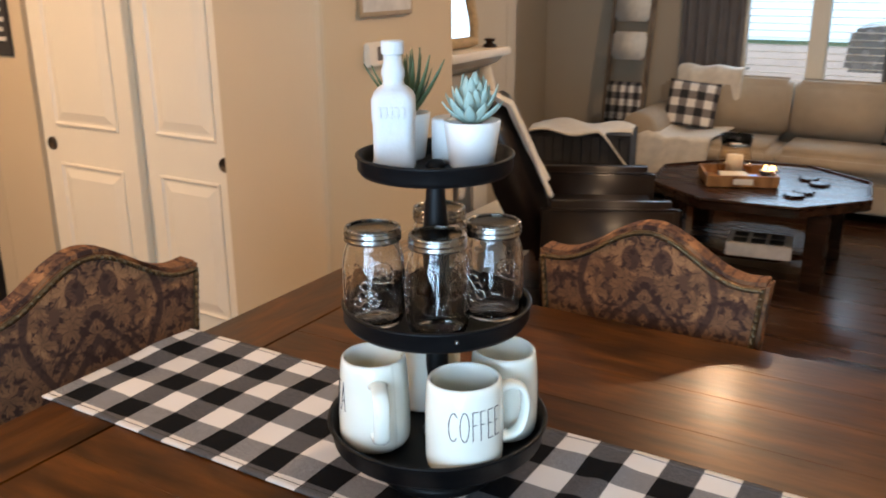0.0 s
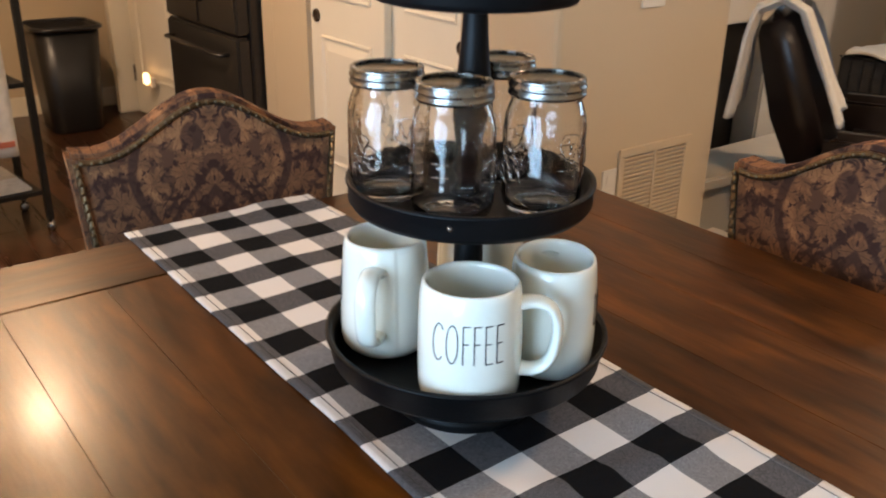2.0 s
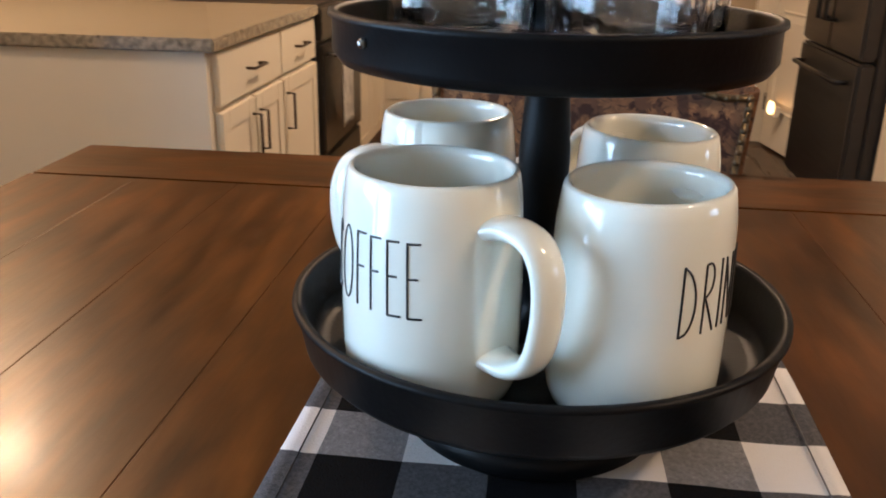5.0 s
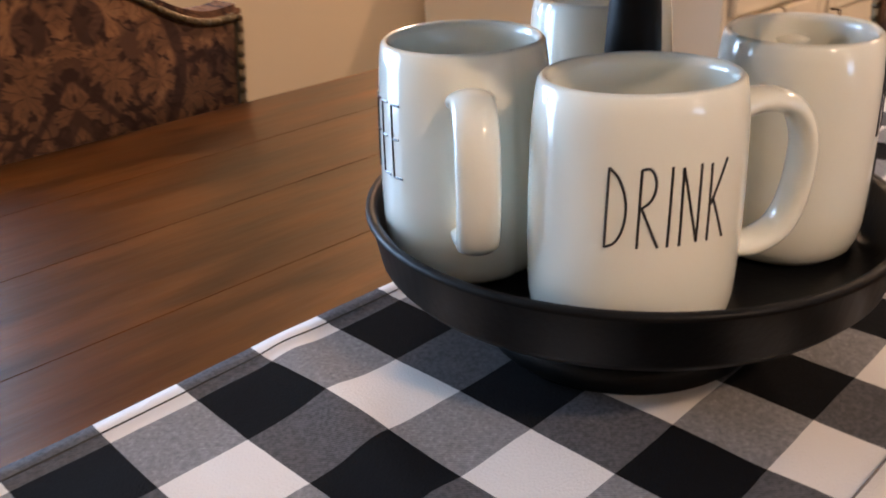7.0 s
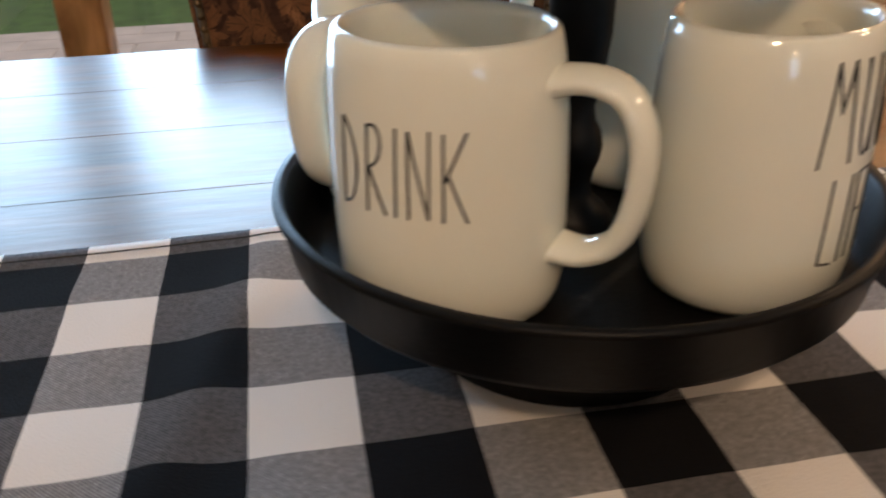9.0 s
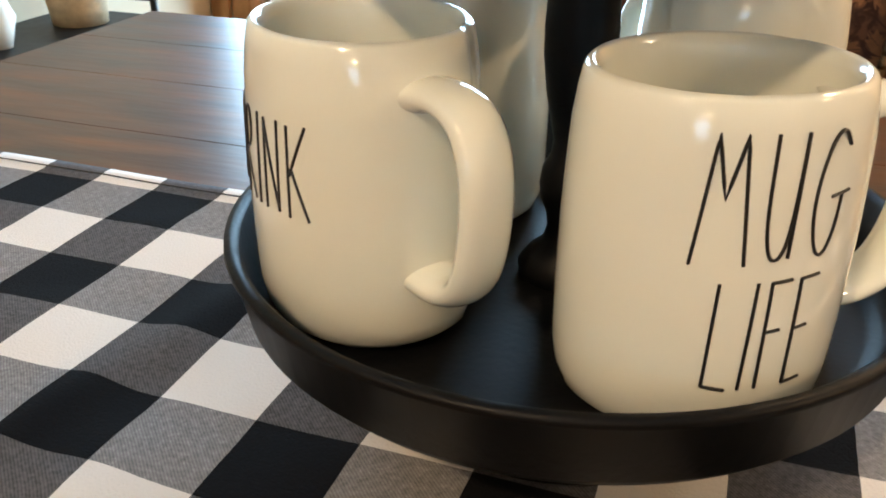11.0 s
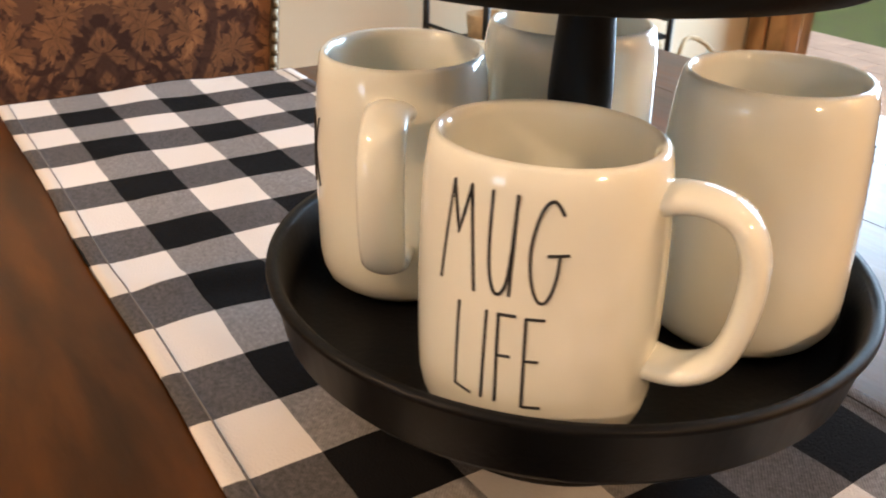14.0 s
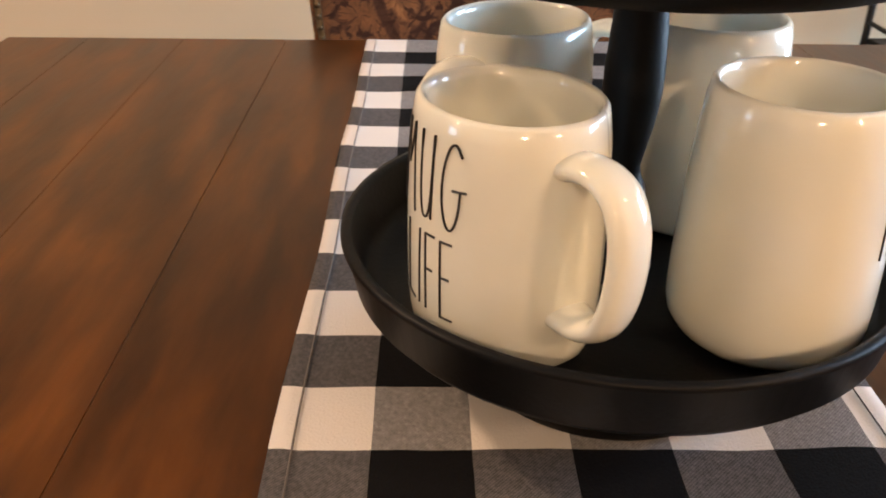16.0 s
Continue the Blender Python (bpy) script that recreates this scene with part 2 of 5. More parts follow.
def glow(name, colour, strength):
    m = bpy.data.materials.new(name)
    m.use_nodes = True
    b = m.node_tree.nodes["Principled BSDF"]
    b.inputs["Base Color"].default_value = b.inputs["Emission Color"].default_value = (*colour, 1)
    b.inputs["Emission Strength"].default_value = strength
    return m


WALL = material("beige_wall_paint", (0.57, 0.45, 0.30), 0.75, vary=0.05, scale=1.6, bump=0.12, bump_scale=240)
GREY_WALL = material("greige_wall_paint", (0.46, 0.385, 0.285), 0.75, vary=0.05, scale=1.6, bump=0.12, bump_scale=240)
CEIL = material("ceiling_paint", (0.78, 0.75, 0.70), 0.85, vary=0.04, scale=2, bump=0.2, bump_scale=160)
WHITE = material("white_semi_gloss_paint", (0.79, 0.71, 0.57), 0.35, vary=0.04, scale=3, bump=0.05, bump_scale=90)
CREAM = material("cream_paint", (0.72, 0.64, 0.52), 0.45, vary=0.08, scale=5, bump=0.1)
TABLE = wood("brown_stained_table_wood", (0.106, 0.0325, 0.0042), (0.023, 0.0066, 0.0010), 0.30, 0.075, 0, 42, 0.15, 0.20, 0.33)
TABLE_END = wood("brown_stained_end_board", (0.106, 0.0325, 0.0042), (0.023, 0.0066, 0.0010), 0.30, 0.075, 1, 42, 0.15, 0.20, 0.33)
FLOORWOOD = wood("dark_floor_wood", (0.060, 0.026, 0.013), (0.028, 0.012, 0.007), 0.28, 0.2, 0)
DARKWOOD = wood("espresso_wood", (0.030, 0.012, 0.007), (0.014, 0.006, 0.004), 0.26, 0.05, 0, gloss=0.22)
OAK = wood("honey_oak", (0.42, 0.22, 0.09), (0.26, 0.12, 0.05), 0.4, 0.1, 2)
BLACK = material("matte_black_enamel", (0.0045, 0.0045, 0.005), 0.44, 0.0, vary=0.3, scale=30, bump=0.08, bump_scale=300, spec=0.15)
IRON = material("black_iron", (0.02, 0.019, 0.018), 0.5, 0.6, vary=0.3, scale=30, bump=0.15)
GLAZE = material("cream_glazed_stoneware", (0.86, 0.87, 0.775), 0.12, vary=0.05, scale=14, bump=0.10, bump_scale=26, coat=0.7)
INK = material("black_glaze_letters", (0.012, 0.012, 0.012), 0.3)
PORCELAIN = material("white_ceramic", (0.72, 0.72, 0.71), 0.35, vary=0.03, scale=8, bump=0.05)
CHALK = material("white_chalk_paint", (0.62, 0.62, 0.615), 0.8, vary=0.05, scale=30, bump=0.3, bump_scale=220)
STEEL = material("zinc_band", (0.33, 0.325, 0.31), 0.26, 1.0, vary=0.15, scale=40, bump=0.05)
LIDTOP = material("tinned_lid", (0.24, 0.20, 0.15), 0.18, 1.0, vary=0.25, scale=18)
BRONZE = material("oil_rubbed_bronze", (0.10, 0.075, 0.055), 0.38, 0.9, vary=0.2, scale=40)
NAIL = material("antique_brass_nails", (0.16, 0.11, 0.06), 0.4, 0.9, vary=0.3, scale=80)
SAGE = material("sage_succulent_leaf", (0.36, 0.49, 0.44), 0.55, vary=0.35, scale=22, bump=0.1)
ALOE = material("dark_green_leaf", (0.06, 0.10, 0.04), 0.45, vary=0.4, scale=18, bump=0.1)
SOIL = material("potting_soil", (0.05, 0.035, 0.022), 0.95, vary=0.5, scale=60, bump=0.8)
WAX = material("ivory_wax", (0.82, 0.76, 0.64), 0.5, vary=0.03)
LEATHER = material("dark_brown_leather", (0.014, 0.008, 0.006), 0.35, vary=0.35, scale=14, bump=0.3, bump_scale=160)
FLEECE = material("cream_fleece", (0.74, 0.66, 0.54), 0.95, vary=0.15, scale=25, bump=0.9, bump_scale=120, sheen=0.4)
SOFA = material("tan_chenille", (0.40, 0.31, 0.21), 0.9, vary=0.12, scale=12, bump=0.4, bump_scale=320, sheen=0.2)
CURTAIN = material("grey_curtain_cloth", (0.16, 0.145, 0.14), 0.9, vary=0.2, scale=10, bump=0.3, bump_scale=300)
FRIDGE = material("dark_stainless_steel", (0.055, 0.050, 0.046), 0.34, 0.7, vary=0.15, scale=3, stretch=(1, 1, 12), bump=0.05)
GRANITE = material("speckled_granite", (0.42, 0.36, 0.27), 0.2, vary=0.7, scale=55, coat=0.3)
BASKET = material("tan_wicker", (0.50, 0.36, 0.20), 0.8, vary=0.35, scale=40, bump=0.7, bump_scale=90)
PAVER = material("concrete_paver", (0.52, 0.44, 0.38), 0.85, vary=0.2, scale=6, bump=0.3)
LAWN = material("lawn_grass", (0.085, 0.15, 0.035), 0.9, vary=0.5, scale=9, bump=1.0, bump_scale=60)
HEDGE = material("hedge_leaves", (0.05, 0.09, 0.03), 0.8, vary=0.5, scale=25, bump=0.6)
STUCCO = material("pale_house_siding", (0.66, 0.64, 0.60), 0.8, vary=0.06, scale=3)
CAR = material("silver_car_paint", (0.40, 0.42, 0.44), 0.25, 0.6, vary=0.05)
TYRE = material("tyre_rubber", (0.02, 0.02, 0.02), 0.8)
PLAID = material("dark_plaid_cloth", (0.62, 0.58, 0.52), 0.9, vary=0.5, scale=20, bump=0.4)
PLASTIC = material("black_plastic", (0.014, 0.013, 0.013), 0.35, vary=0.2, scale=20)
IVORY = material("ivory_plastic", (0.74, 0.68, 0.58), 0.35, vary=0.03)
PAPER = material("printed_paper", (0.66, 0.62, 0.56), 0.8, vary=0.25, scale=20)
CHARCOAL = material("charcoal_print", (0.04, 0.036, 0.034), 0.8, vary=0.4, scale=30)
TAPESTRY, GINGHAM = damask(), gingham()
JAR, PANE, AMBER = uneven(glass("clear_jar_glass"), 0.2), glass("window_glass"), glass("candle_holder_glass", (1.0, 0.9, 0.78))
LAMPGLOW, FLAME, LED = glow("lamp_diffuser", (1.0, 0.72, 0.42), 14), glow("candle_flame", (1.0, 0.55, 0.18), 18), glow("night_light", (1.0, 0.6, 0.25), 6)


# ---- builders ----
def finish(name, bm, mat, smooth=False):
    me = bpy.data.meshes.new(name)
    bmesh.ops.recalc_face_normals(bm, faces=bm.faces[:])
    bm.to_mesh(me)
    bm.free()
    for p in me.polygons:
        p.use_smooth = smooth
    if mat:
        me.materials.append(mat)
    return me


def part(name, bm, mat, parent=None, label="", smooth=False):
    ob = new(name, bm if isinstance(bm, bpy.types.Mesh) else finish(name, bm, mat, smooth))
    if parent is not None:
        ob.parent = parent
    if label:
        ob["label"] = label
    return ob


def thing(name, label, category, m=None, group="", kind=""):
    ob = new(name)
    ob.empty_display_size = 0.05
    if m is not None:
        ob.matrix_world = m
    return tagged(ob, label, category, group, kind)


def box(x0, x1, y0, y1, z0, z1, bevel=0.0, bm=None, segs=2):
    b = bmesh.new()
    bmesh.ops.create_cube(b, size=1)
    for v in b.verts:
        v.co = Vector(((x0 + x1) / 2 + v.co.x * (x1 - x0), (y0 + y1) / 2 + v.co.y * (y1 - y0), (z0 + z1) / 2 + v.co.z * (z1 - z0)))
    if bevel:
        bmesh.ops.bevel(b, geom=b.edges[:], offset=bevel, segments=segs, affect="EDGES")
    return merge(bm, b)


def merge(bm, b):
    if bm is None:
        return b
    me = bpy.data.meshes.new("tmp")
    b.to_mesh(me)
    b.free()
    bm.from_mesh(me)
    bpy.data.meshes.remove(me)
    return bm


def lathe(profile, n=48, bm=None, at=(0, 0, 0), shape=None, lining=None, lining_from=0):
    """Turned body from a profile of (radius, height); shape(angle, z) scales the radius, lining(angle, z) does so from the given ring on."""
    b = bmesh.new()
    rings = []
    for k, (r, z) in enumerate(profile):
        shape = lining if lining and k >= lining_from else shape
        if r < 1e-6:
            rings.append([b.verts.new((at[0], at[1], at[2] + z))])
        else:
            rings.append([b.verts.new((at[0] + r * (shape(a, z) if shape else 1) * math.cos(a), at[1] + r * (shape(a, z) if shape else 1) * math.sin(a), at[2] + z)) for a in (2 * math.pi * i / n for i in range(n))])
    for p, q in zip(rings, rings[1:]):
        for i in range(n):
            j = (i + 1) % n
            if len(p) == 1 and len(q) == 1:
                continue
            if len(p) == 1:
                b.faces.new((p[0], q[i], q[j]))
            elif len(q) == 1:
                b.faces.new((p[i], p[j], q[0]))
            else:
                b.faces.new((p[i], p[j], q[j], q[i]))
    return merge(bm, b)


def tube(points, radius, n=10, bm=None, flat=1.0, closed=False):
    """A round bar along points; radius may be a list."""
    pts = [Vector(p) for p in points]
    k = len(pts)
    rad = radius if isinstance(radius, (list, tuple)) else [radius] * k
    b = bmesh.new()
    rings, up = [], None
    for i, p in enumerate(pts):
        d = (pts[(i + 1) % k] - pts[i - 1]) if closed else (pts[min(i + 1, k - 1)] - pts[max(i - 1, 0)])
        d.normalize()
        if up is None:
            up = Vector((0, 0, 1)) if abs(d.z) < 0.9 else Vector((1, 0, 0))
        s = d.cross(up).normalized()
        up = s.cross(d).normalized()
        rings.append([b.verts.new(p + (s * math.cos(a) * flat + up * math.sin(a)) * rad[i]) for a in (2 * math.pi * j / n for j in range(n))])
    pairs = list(zip(rings, rings[1:])) + ([(rings[-1], rings[0])] if closed else [])
    for p, q in pairs:
        for j in range(n):
            b.faces.new((p[j], p[(j + 1) % n], q[(j + 1) % n], q[j]))
    if not closed:
        b.faces.new(rings[0])
        b.faces.new(rings[-1][::-1])
    return merge(bm, b)


def prism(outline, z0, z1, bevel=0.0, bm=None, plane="xy"):
    """A closed outline pushed through a thickness. plane xz pushes along y."""
    b = bmesh.new()
    place = (lambda u, v, w: (u, v, w)) if plane == "xy" else ((lambda u, v, w: (u, w, v)) if plane == "xz" else (lambda u, v, w: (w, u, v)))
    lo, hi = [b.verts.new(place(u, v, z0)) for u, v in outline], [b.verts.new(place(u, v, z1)) for u, v in outline]
    b.faces.new(lo[::-1])
    b.faces.new(hi)
    k = len(outline)
    for i in range(k):
        b.faces.new((lo[i], lo[(i + 1) % k], hi[(i + 1) % k], hi[i]))
    bmesh.ops.recalc_face_normals(b, faces=b.faces[:])
    if bevel:
        sharp = [e for e in b.edges if len(e.link_faces) == 2 and e.calc_face_angle(0) > 0.6]
        bmesh.ops.bevel(b, geom=sharp, offset=bevel, segments=2, affect="EDGES")
    return merge(bm, b)


def strokes(lines, radius, bm=None):
    """Pen strokes, each a thin round bar along its points."""
    out = bm
    for pts in lines:
        out = tube(pts, radius, 6, out)
    return out if out is not None else bmesh.new()


def sheet(nx, ny, place, thick, mat_name=None):
    """A cloth: place(u, v) gives a point; closed to a thickness along -z."""
    b = bmesh.new()
    top = [[b.verts.new(place(i / nx, j / ny)) for j in range(ny + 1)] for i in range(nx + 1)]
    bot = [[b.verts.new(v.co - Vector(thick)) for v in row] for row in top]
    for i in range(nx):
        for j in range(ny):
            b.faces.new((top[i][j], top[i + 1][j], top[i + 1][j + 1], top[i][j + 1]))
            b.faces.new((bot[i][j], bot[i][j + 1], bot[i + 1][j + 1], bot[i + 1][j]))
    for i in range(nx):
        b.faces.new((top[i][0], bot[i][0], bot[i + 1][0], top[i + 1][0]))
        b.faces.new((top[i][ny], top[i + 1][ny], bot[i + 1][ny], bot[i][ny]))
    for j in range(ny):
        b.faces.new((top[0][j], top[0][j + 1], bot[0][j + 1], bot[0][j]))
        b.faces.new((top[nx][j], bot[nx][j], bot[nx][j + 1], top[nx][j + 1]))
    return b


def setting(name, bm, mat, label="", category=""):
    return tagged(part(name, bm, mat), label or name.replace("_", " "), category or name.split("_")[0], kind="structure")


# ---- the setting ----
X0, X1, Y0, Y1, H = -5.30, 1.62, -2.25, 5.90, 2.60
floor = setting("floor", box(X0 - 0.15, X1 + 0.15, Y0 - 0.15, Y1 + 0.15, -0.12, -0.012), DARKWOOD, "dark brown stained hardwood floor of wide boards", "floor")
setting("ceiling", box(X0 - 0.15, X1 + 0.15, Y0 - 0.15, Y1 + 0.15, H, H + 0.12), CEIL, "plain off-white painted ceiling", "ceiling")
setting("wall_east", box(X1, X1 + 0.15, Y0, Y1, -0.02, H), WALL, "beige painted wall beside the dining table", "wall")
setting("wall_west", box(X0 - 0.15, X0, Y0, Y1, -0.02, H), WALL, "beige painted kitchen wall", "wall")
# south wall with the patio door
GX0, GX1, GZ = -0.14, 1.54, 2.08
b = box(X0 - 0.15, GX0, Y0 - 0.15, Y0, -0.02, H)
box(GX1, X1 + 0.15, Y0 - 0.15, Y0, -0.02, H, bm=b)
box(GX0, GX1, Y0 - 0.15, Y0, GZ, H, bm=b)
setting("wall_south", b, WALL, "beige painted wall round the patio door", "wall")
# north wall with the living-room window
WX0, WX1, WZ0, WZ1 = -1.06, 0.04, 0.70, 2.20
b = box(X0 - 0.15, WX0, Y1, Y1 + 0.15, -0.02, H)
box(WX1, X1 + 0.15, Y1, Y1 + 0.15, -0.02, H, bm=b)
box(WX0, WX1, Y1, Y1 + 0.15, WZ1, H, bm=b)
box(WX0, WX1, Y1, Y1 + 0.15, -0.02, WZ0, bm=b)
setting("wall_north", b, GREY_WALL, "greige painted wall behind the sofa", "wall")
# closet block: front wall with an opening for the doors, then the side wall
CY, CX = 1.38, -1.33
CL, CM, CR, CZ = -2.88, -2.31, -1.80, 2.06
b = box(-3.20, CL, CY, CY + 0.11, -0.02, H)
box(CL, CR, CY, CY + 0.11, CZ, H, bm=b)
setting("wall_closet_front", b, WALL, "beige wall with the closet doors set in it", "wall")
setting("wall_closet_side", prism([(CR, CY), (CX - 0.02, CY), (CX - 0.006, CY + 0.006), (CX, CY + 0.02), (CX, 2.22), (CX - 0.11, 2.22), (CX - 0.11, CY + 0.11), (CR, CY + 0.11)], -0.02, H), WALL, "beige wall with a light switch and air grille", "wall")
setting("wall_closet_back", box(-3.20, CX - 0.113, 2.11, 2.22, -0.02, H), GREY_WALL, "greige wall behind the closet", "wall")
setting("wall_closet_end", box(-3.31, -3.203, CY, 2.22, -0.02, H), WALL, "beige end wall beside the refrigerator", "wall")
setting("wall_fridge_back", box(X0, -3.313, 2.11, 2.22, -0.02, H), WALL, "beige wall behind the refrigerator", "wall")
setting("wall_hearth", box(-2.12, -1.97, 2.223, 3.95, -0.02, H), GREY_WALL, "greige wall behind the fireplace", "wall")
setting("wall_living_west", box(-2.75, -2.60, 3.95, Y1 - 0.003, -0.02, H), GREY_WALL, "greige living-room wall", "wall")
setting("wall_living_return", box(-2.75, -1.97, 3.953, 4.07, -0.02, H), GREY_WALL, "greige return wall past the fireplace", "wall")


def baseboard(x0, x1, y0, y1):
    setting("baseboard", box(x0, x1, y0, y1, -0.01, 0.12, 0.004), WHITE, "white painted baseboard", "baseboard")


baseboard(X1 - 0.016, X1 - 0.001, Y0 + 0.02, Y1 - 0.02)
baseboard(X0 + 0.02, GX0 - 0.09, Y0 + 0.001, Y0 + 0.016)
baseboard(CX + 0.001, CX + 0.016, CY + 0.01, 2.21)
baseboard(CR + 0.08, CX + 0.014, CY - 0.016, CY - 0.001)
baseboard(X0 + 0.001, X0 + 0.016, -0.4, 2.10)
baseboard(-2.59, -1.0, Y1 - 0.016, Y1 - 0.001)


def panel_leaf(parent, width, height, mat, thick=0.035, cols=1):
    """A moulded door leaf: two panels a column, each a frame of bevels round a raised field."""
    body = box(0, width, 0, thick, 0, height, 0.003)
    leaf = part("leaf", body, mat, parent)
    stile, gap = 0.095, 0.09
    w = (width - 2 * stile - (cols - 1) * gap) / cols
    for c in range(cols):
        x = stile + c * (w + gap)
        for z0, z1 in ((0.22, 0.785), (0.945, height - 0.14)):
            bm = bmesh.new()
            ring = []
            for ins, dep in ((0, 0.0), (0.008, 0.004), (0.016, 0.0115), (0.026, 0.0118), (0.060, 0.003)):
                ring.append([bm.verts.new((u, -0.0128 + dep if ins else -0.0062, v)) for u, v in ((x + ins, z0 + ins), (x + w - ins, z0 + ins), (x + w - ins, z1 - ins), (x + ins, z1 - ins))])
            for p, q in zip(ring, ring[1:]):
                for i in range(4):
                    bm.faces.new((p[i], p[(i + 1) % 4], q[(i + 1) % 4], q[i]))
            bm.faces.new(ring[-1])
            base = [bm.verts.new((v.co.x, 0.004, v.co.z)) for v in ring[0]]
            for i in range(4):
                bm.faces.new((base[i], base[(i + 1) % 4], ring[0][(i + 1) % 4], ring[0][i]))
            part("panel", bm, mat, leaf)
    return leaf


def flush_pull(parent, x, z):
    bm = lathe([(0, 0.001), (0.016, 0.001), (0.020, 0.007), (0.026, 0.007), (0.028, 0.003), (0.028, -0.002)], 24)
    bmesh.ops.rotate(bm, verts=bm.verts[:], matrix=Matrix.Rotation(radians(90), 3, "X"))
    bmesh.ops.translate(bm, verts=bm.verts[:], vec=(x, -0.001, z))
    part("flush_pull", bm, BRONZE, parent, "dark bronze flush pull", True)


for name, x0, x1, dy, pull in (("door_1", CL, CM + 0.01, 0.022, 0.055), ("door_2", CM - 0.004, CR, 0.058, None)):
    d = thing(name, "white moulded two-panel sliding closet door, closed", "door", pose(x0, CY + dy, 0.012), kind="structure")
    leaf = panel_leaf(d, x1 - x0, CZ - 0.02, WHITE)
    flush_pull(leaf, pull if pull else x1 - x0 - 0.060, 0.862)
# ---- dining table, cloth and chairs ----
TZ = 0.912
TX0, TX1, TY0, TY1, EB_W, EB_E = -0.690, 0.648, -0.640, 0.632, -0.535, 0.648
table = thing("dining_table", "brown stained plank dining table with breadboard ends", "table", pose(0, 0, 0))
lines = [TY0, -0.50, -0.37, -0.235, -0.105, 0.025, 0.15, 0.28, 0.41, 0.53, TY1]
for y0, y1 in zip(lines, lines[1:]):
    part("plank", box(EB_W + 0.0004, EB_E - 0.0004, y0 + 0.0001, y1 - 0.0001, TZ - 0.040, TZ, 0.0005, segs=1), TABLE, table)
for x0, x1 in ((TX0, EB_W),):
    part("end_board", box(x0, x1, TY0, TY1, TZ - 0.042, TZ + 0.0006, 0.004), TABLE_END, table)
for x0, x1, y0, y1 in ((TX0 + 0.09, TX1 - 0.09, TY0 + 0.09, TY0 + 0.115), (TX0 + 0.09, TX1 - 0.09, TY1 - 0.115, TY1 - 0.09), (TX0 + 0.09, TX0 + 0.115, TY0 + 0.12, TY1 - 0.12), (TX1 - 0.115, TX1 - 0.09, TY0 + 0.12, TY1 - 0.12)):
    part("apron", box(x0, x1, y0, y1, TZ - 0.14, TZ - 0.041, 0.003), TABLE, table)
for x in (TX0 + 0.10, TX1 - 0.10):
    for y in (TY0 + 0.10, TY1 - 0.10):
        part("leg", box(x - 0.045, x + 0.045, y - 0.045, y + 0.045, 0, TZ - 0.042, 0.006), TABLE, table)

AX, AY = -0.0424, -0.0035
RX0, RX1, RY0, RY1 = -0.712, 0.637, -0.149, 0.177


def cloth(u, v):
    x, y = RX0 + (RX1 - RX0) * u, RY0 + (RY1 - RY0) * v
    r = math.hypot(x - AX, y - AY)
    calm = min(max((r - 0.08) / 0.06, 0), 1) * min(1, (0.5 - abs(v - 0.5)) * 9 + 0.12)
    fold = 0.0042 * max(0, noise.noise(Vector((x * 9, y * 11 + 3, 1.7)))) + 0.0020 * max(0, noise.noise(Vector((x * 21, y * 17, 5.2))))
    ridge = 0.004 * math.exp(-((x - 0.145 - 0.25 * y) / 0.016) ** 2) * (1 if r < 0.45 else 0.3)
    edge = 0.0012 if min(u, 1 - u) * 1.35 < 0.014 or min(v, 1 - v) * 0.326 < 0.014 else 0
    wob = 0.0025 * noise.noise(Vector((x * 6, 0, 9))) * (2 * v - 1) ** 6
    return (x, y + wob, TZ + 0.0030 + calm * (fold + ridge) + edge)


runner = part("table_runner", sheet(190, 46, cloth, (0, 0, 0.0022)), GINGHAM, None, "", True)
tagged(runner, "black and white buffalo check cotton table runner", "table runner")
for v in (0.036, 0.964):
    pts = [Vector(cloth(i / 160, v)) + Vector((0, 0, 0.0004)) for i in range(161)]
    part("hem_stitching", tube(pts, 0.0006, 4), CHARCOAL if v < 0.5 else CURTAIN, runner, "dark hem stitching")


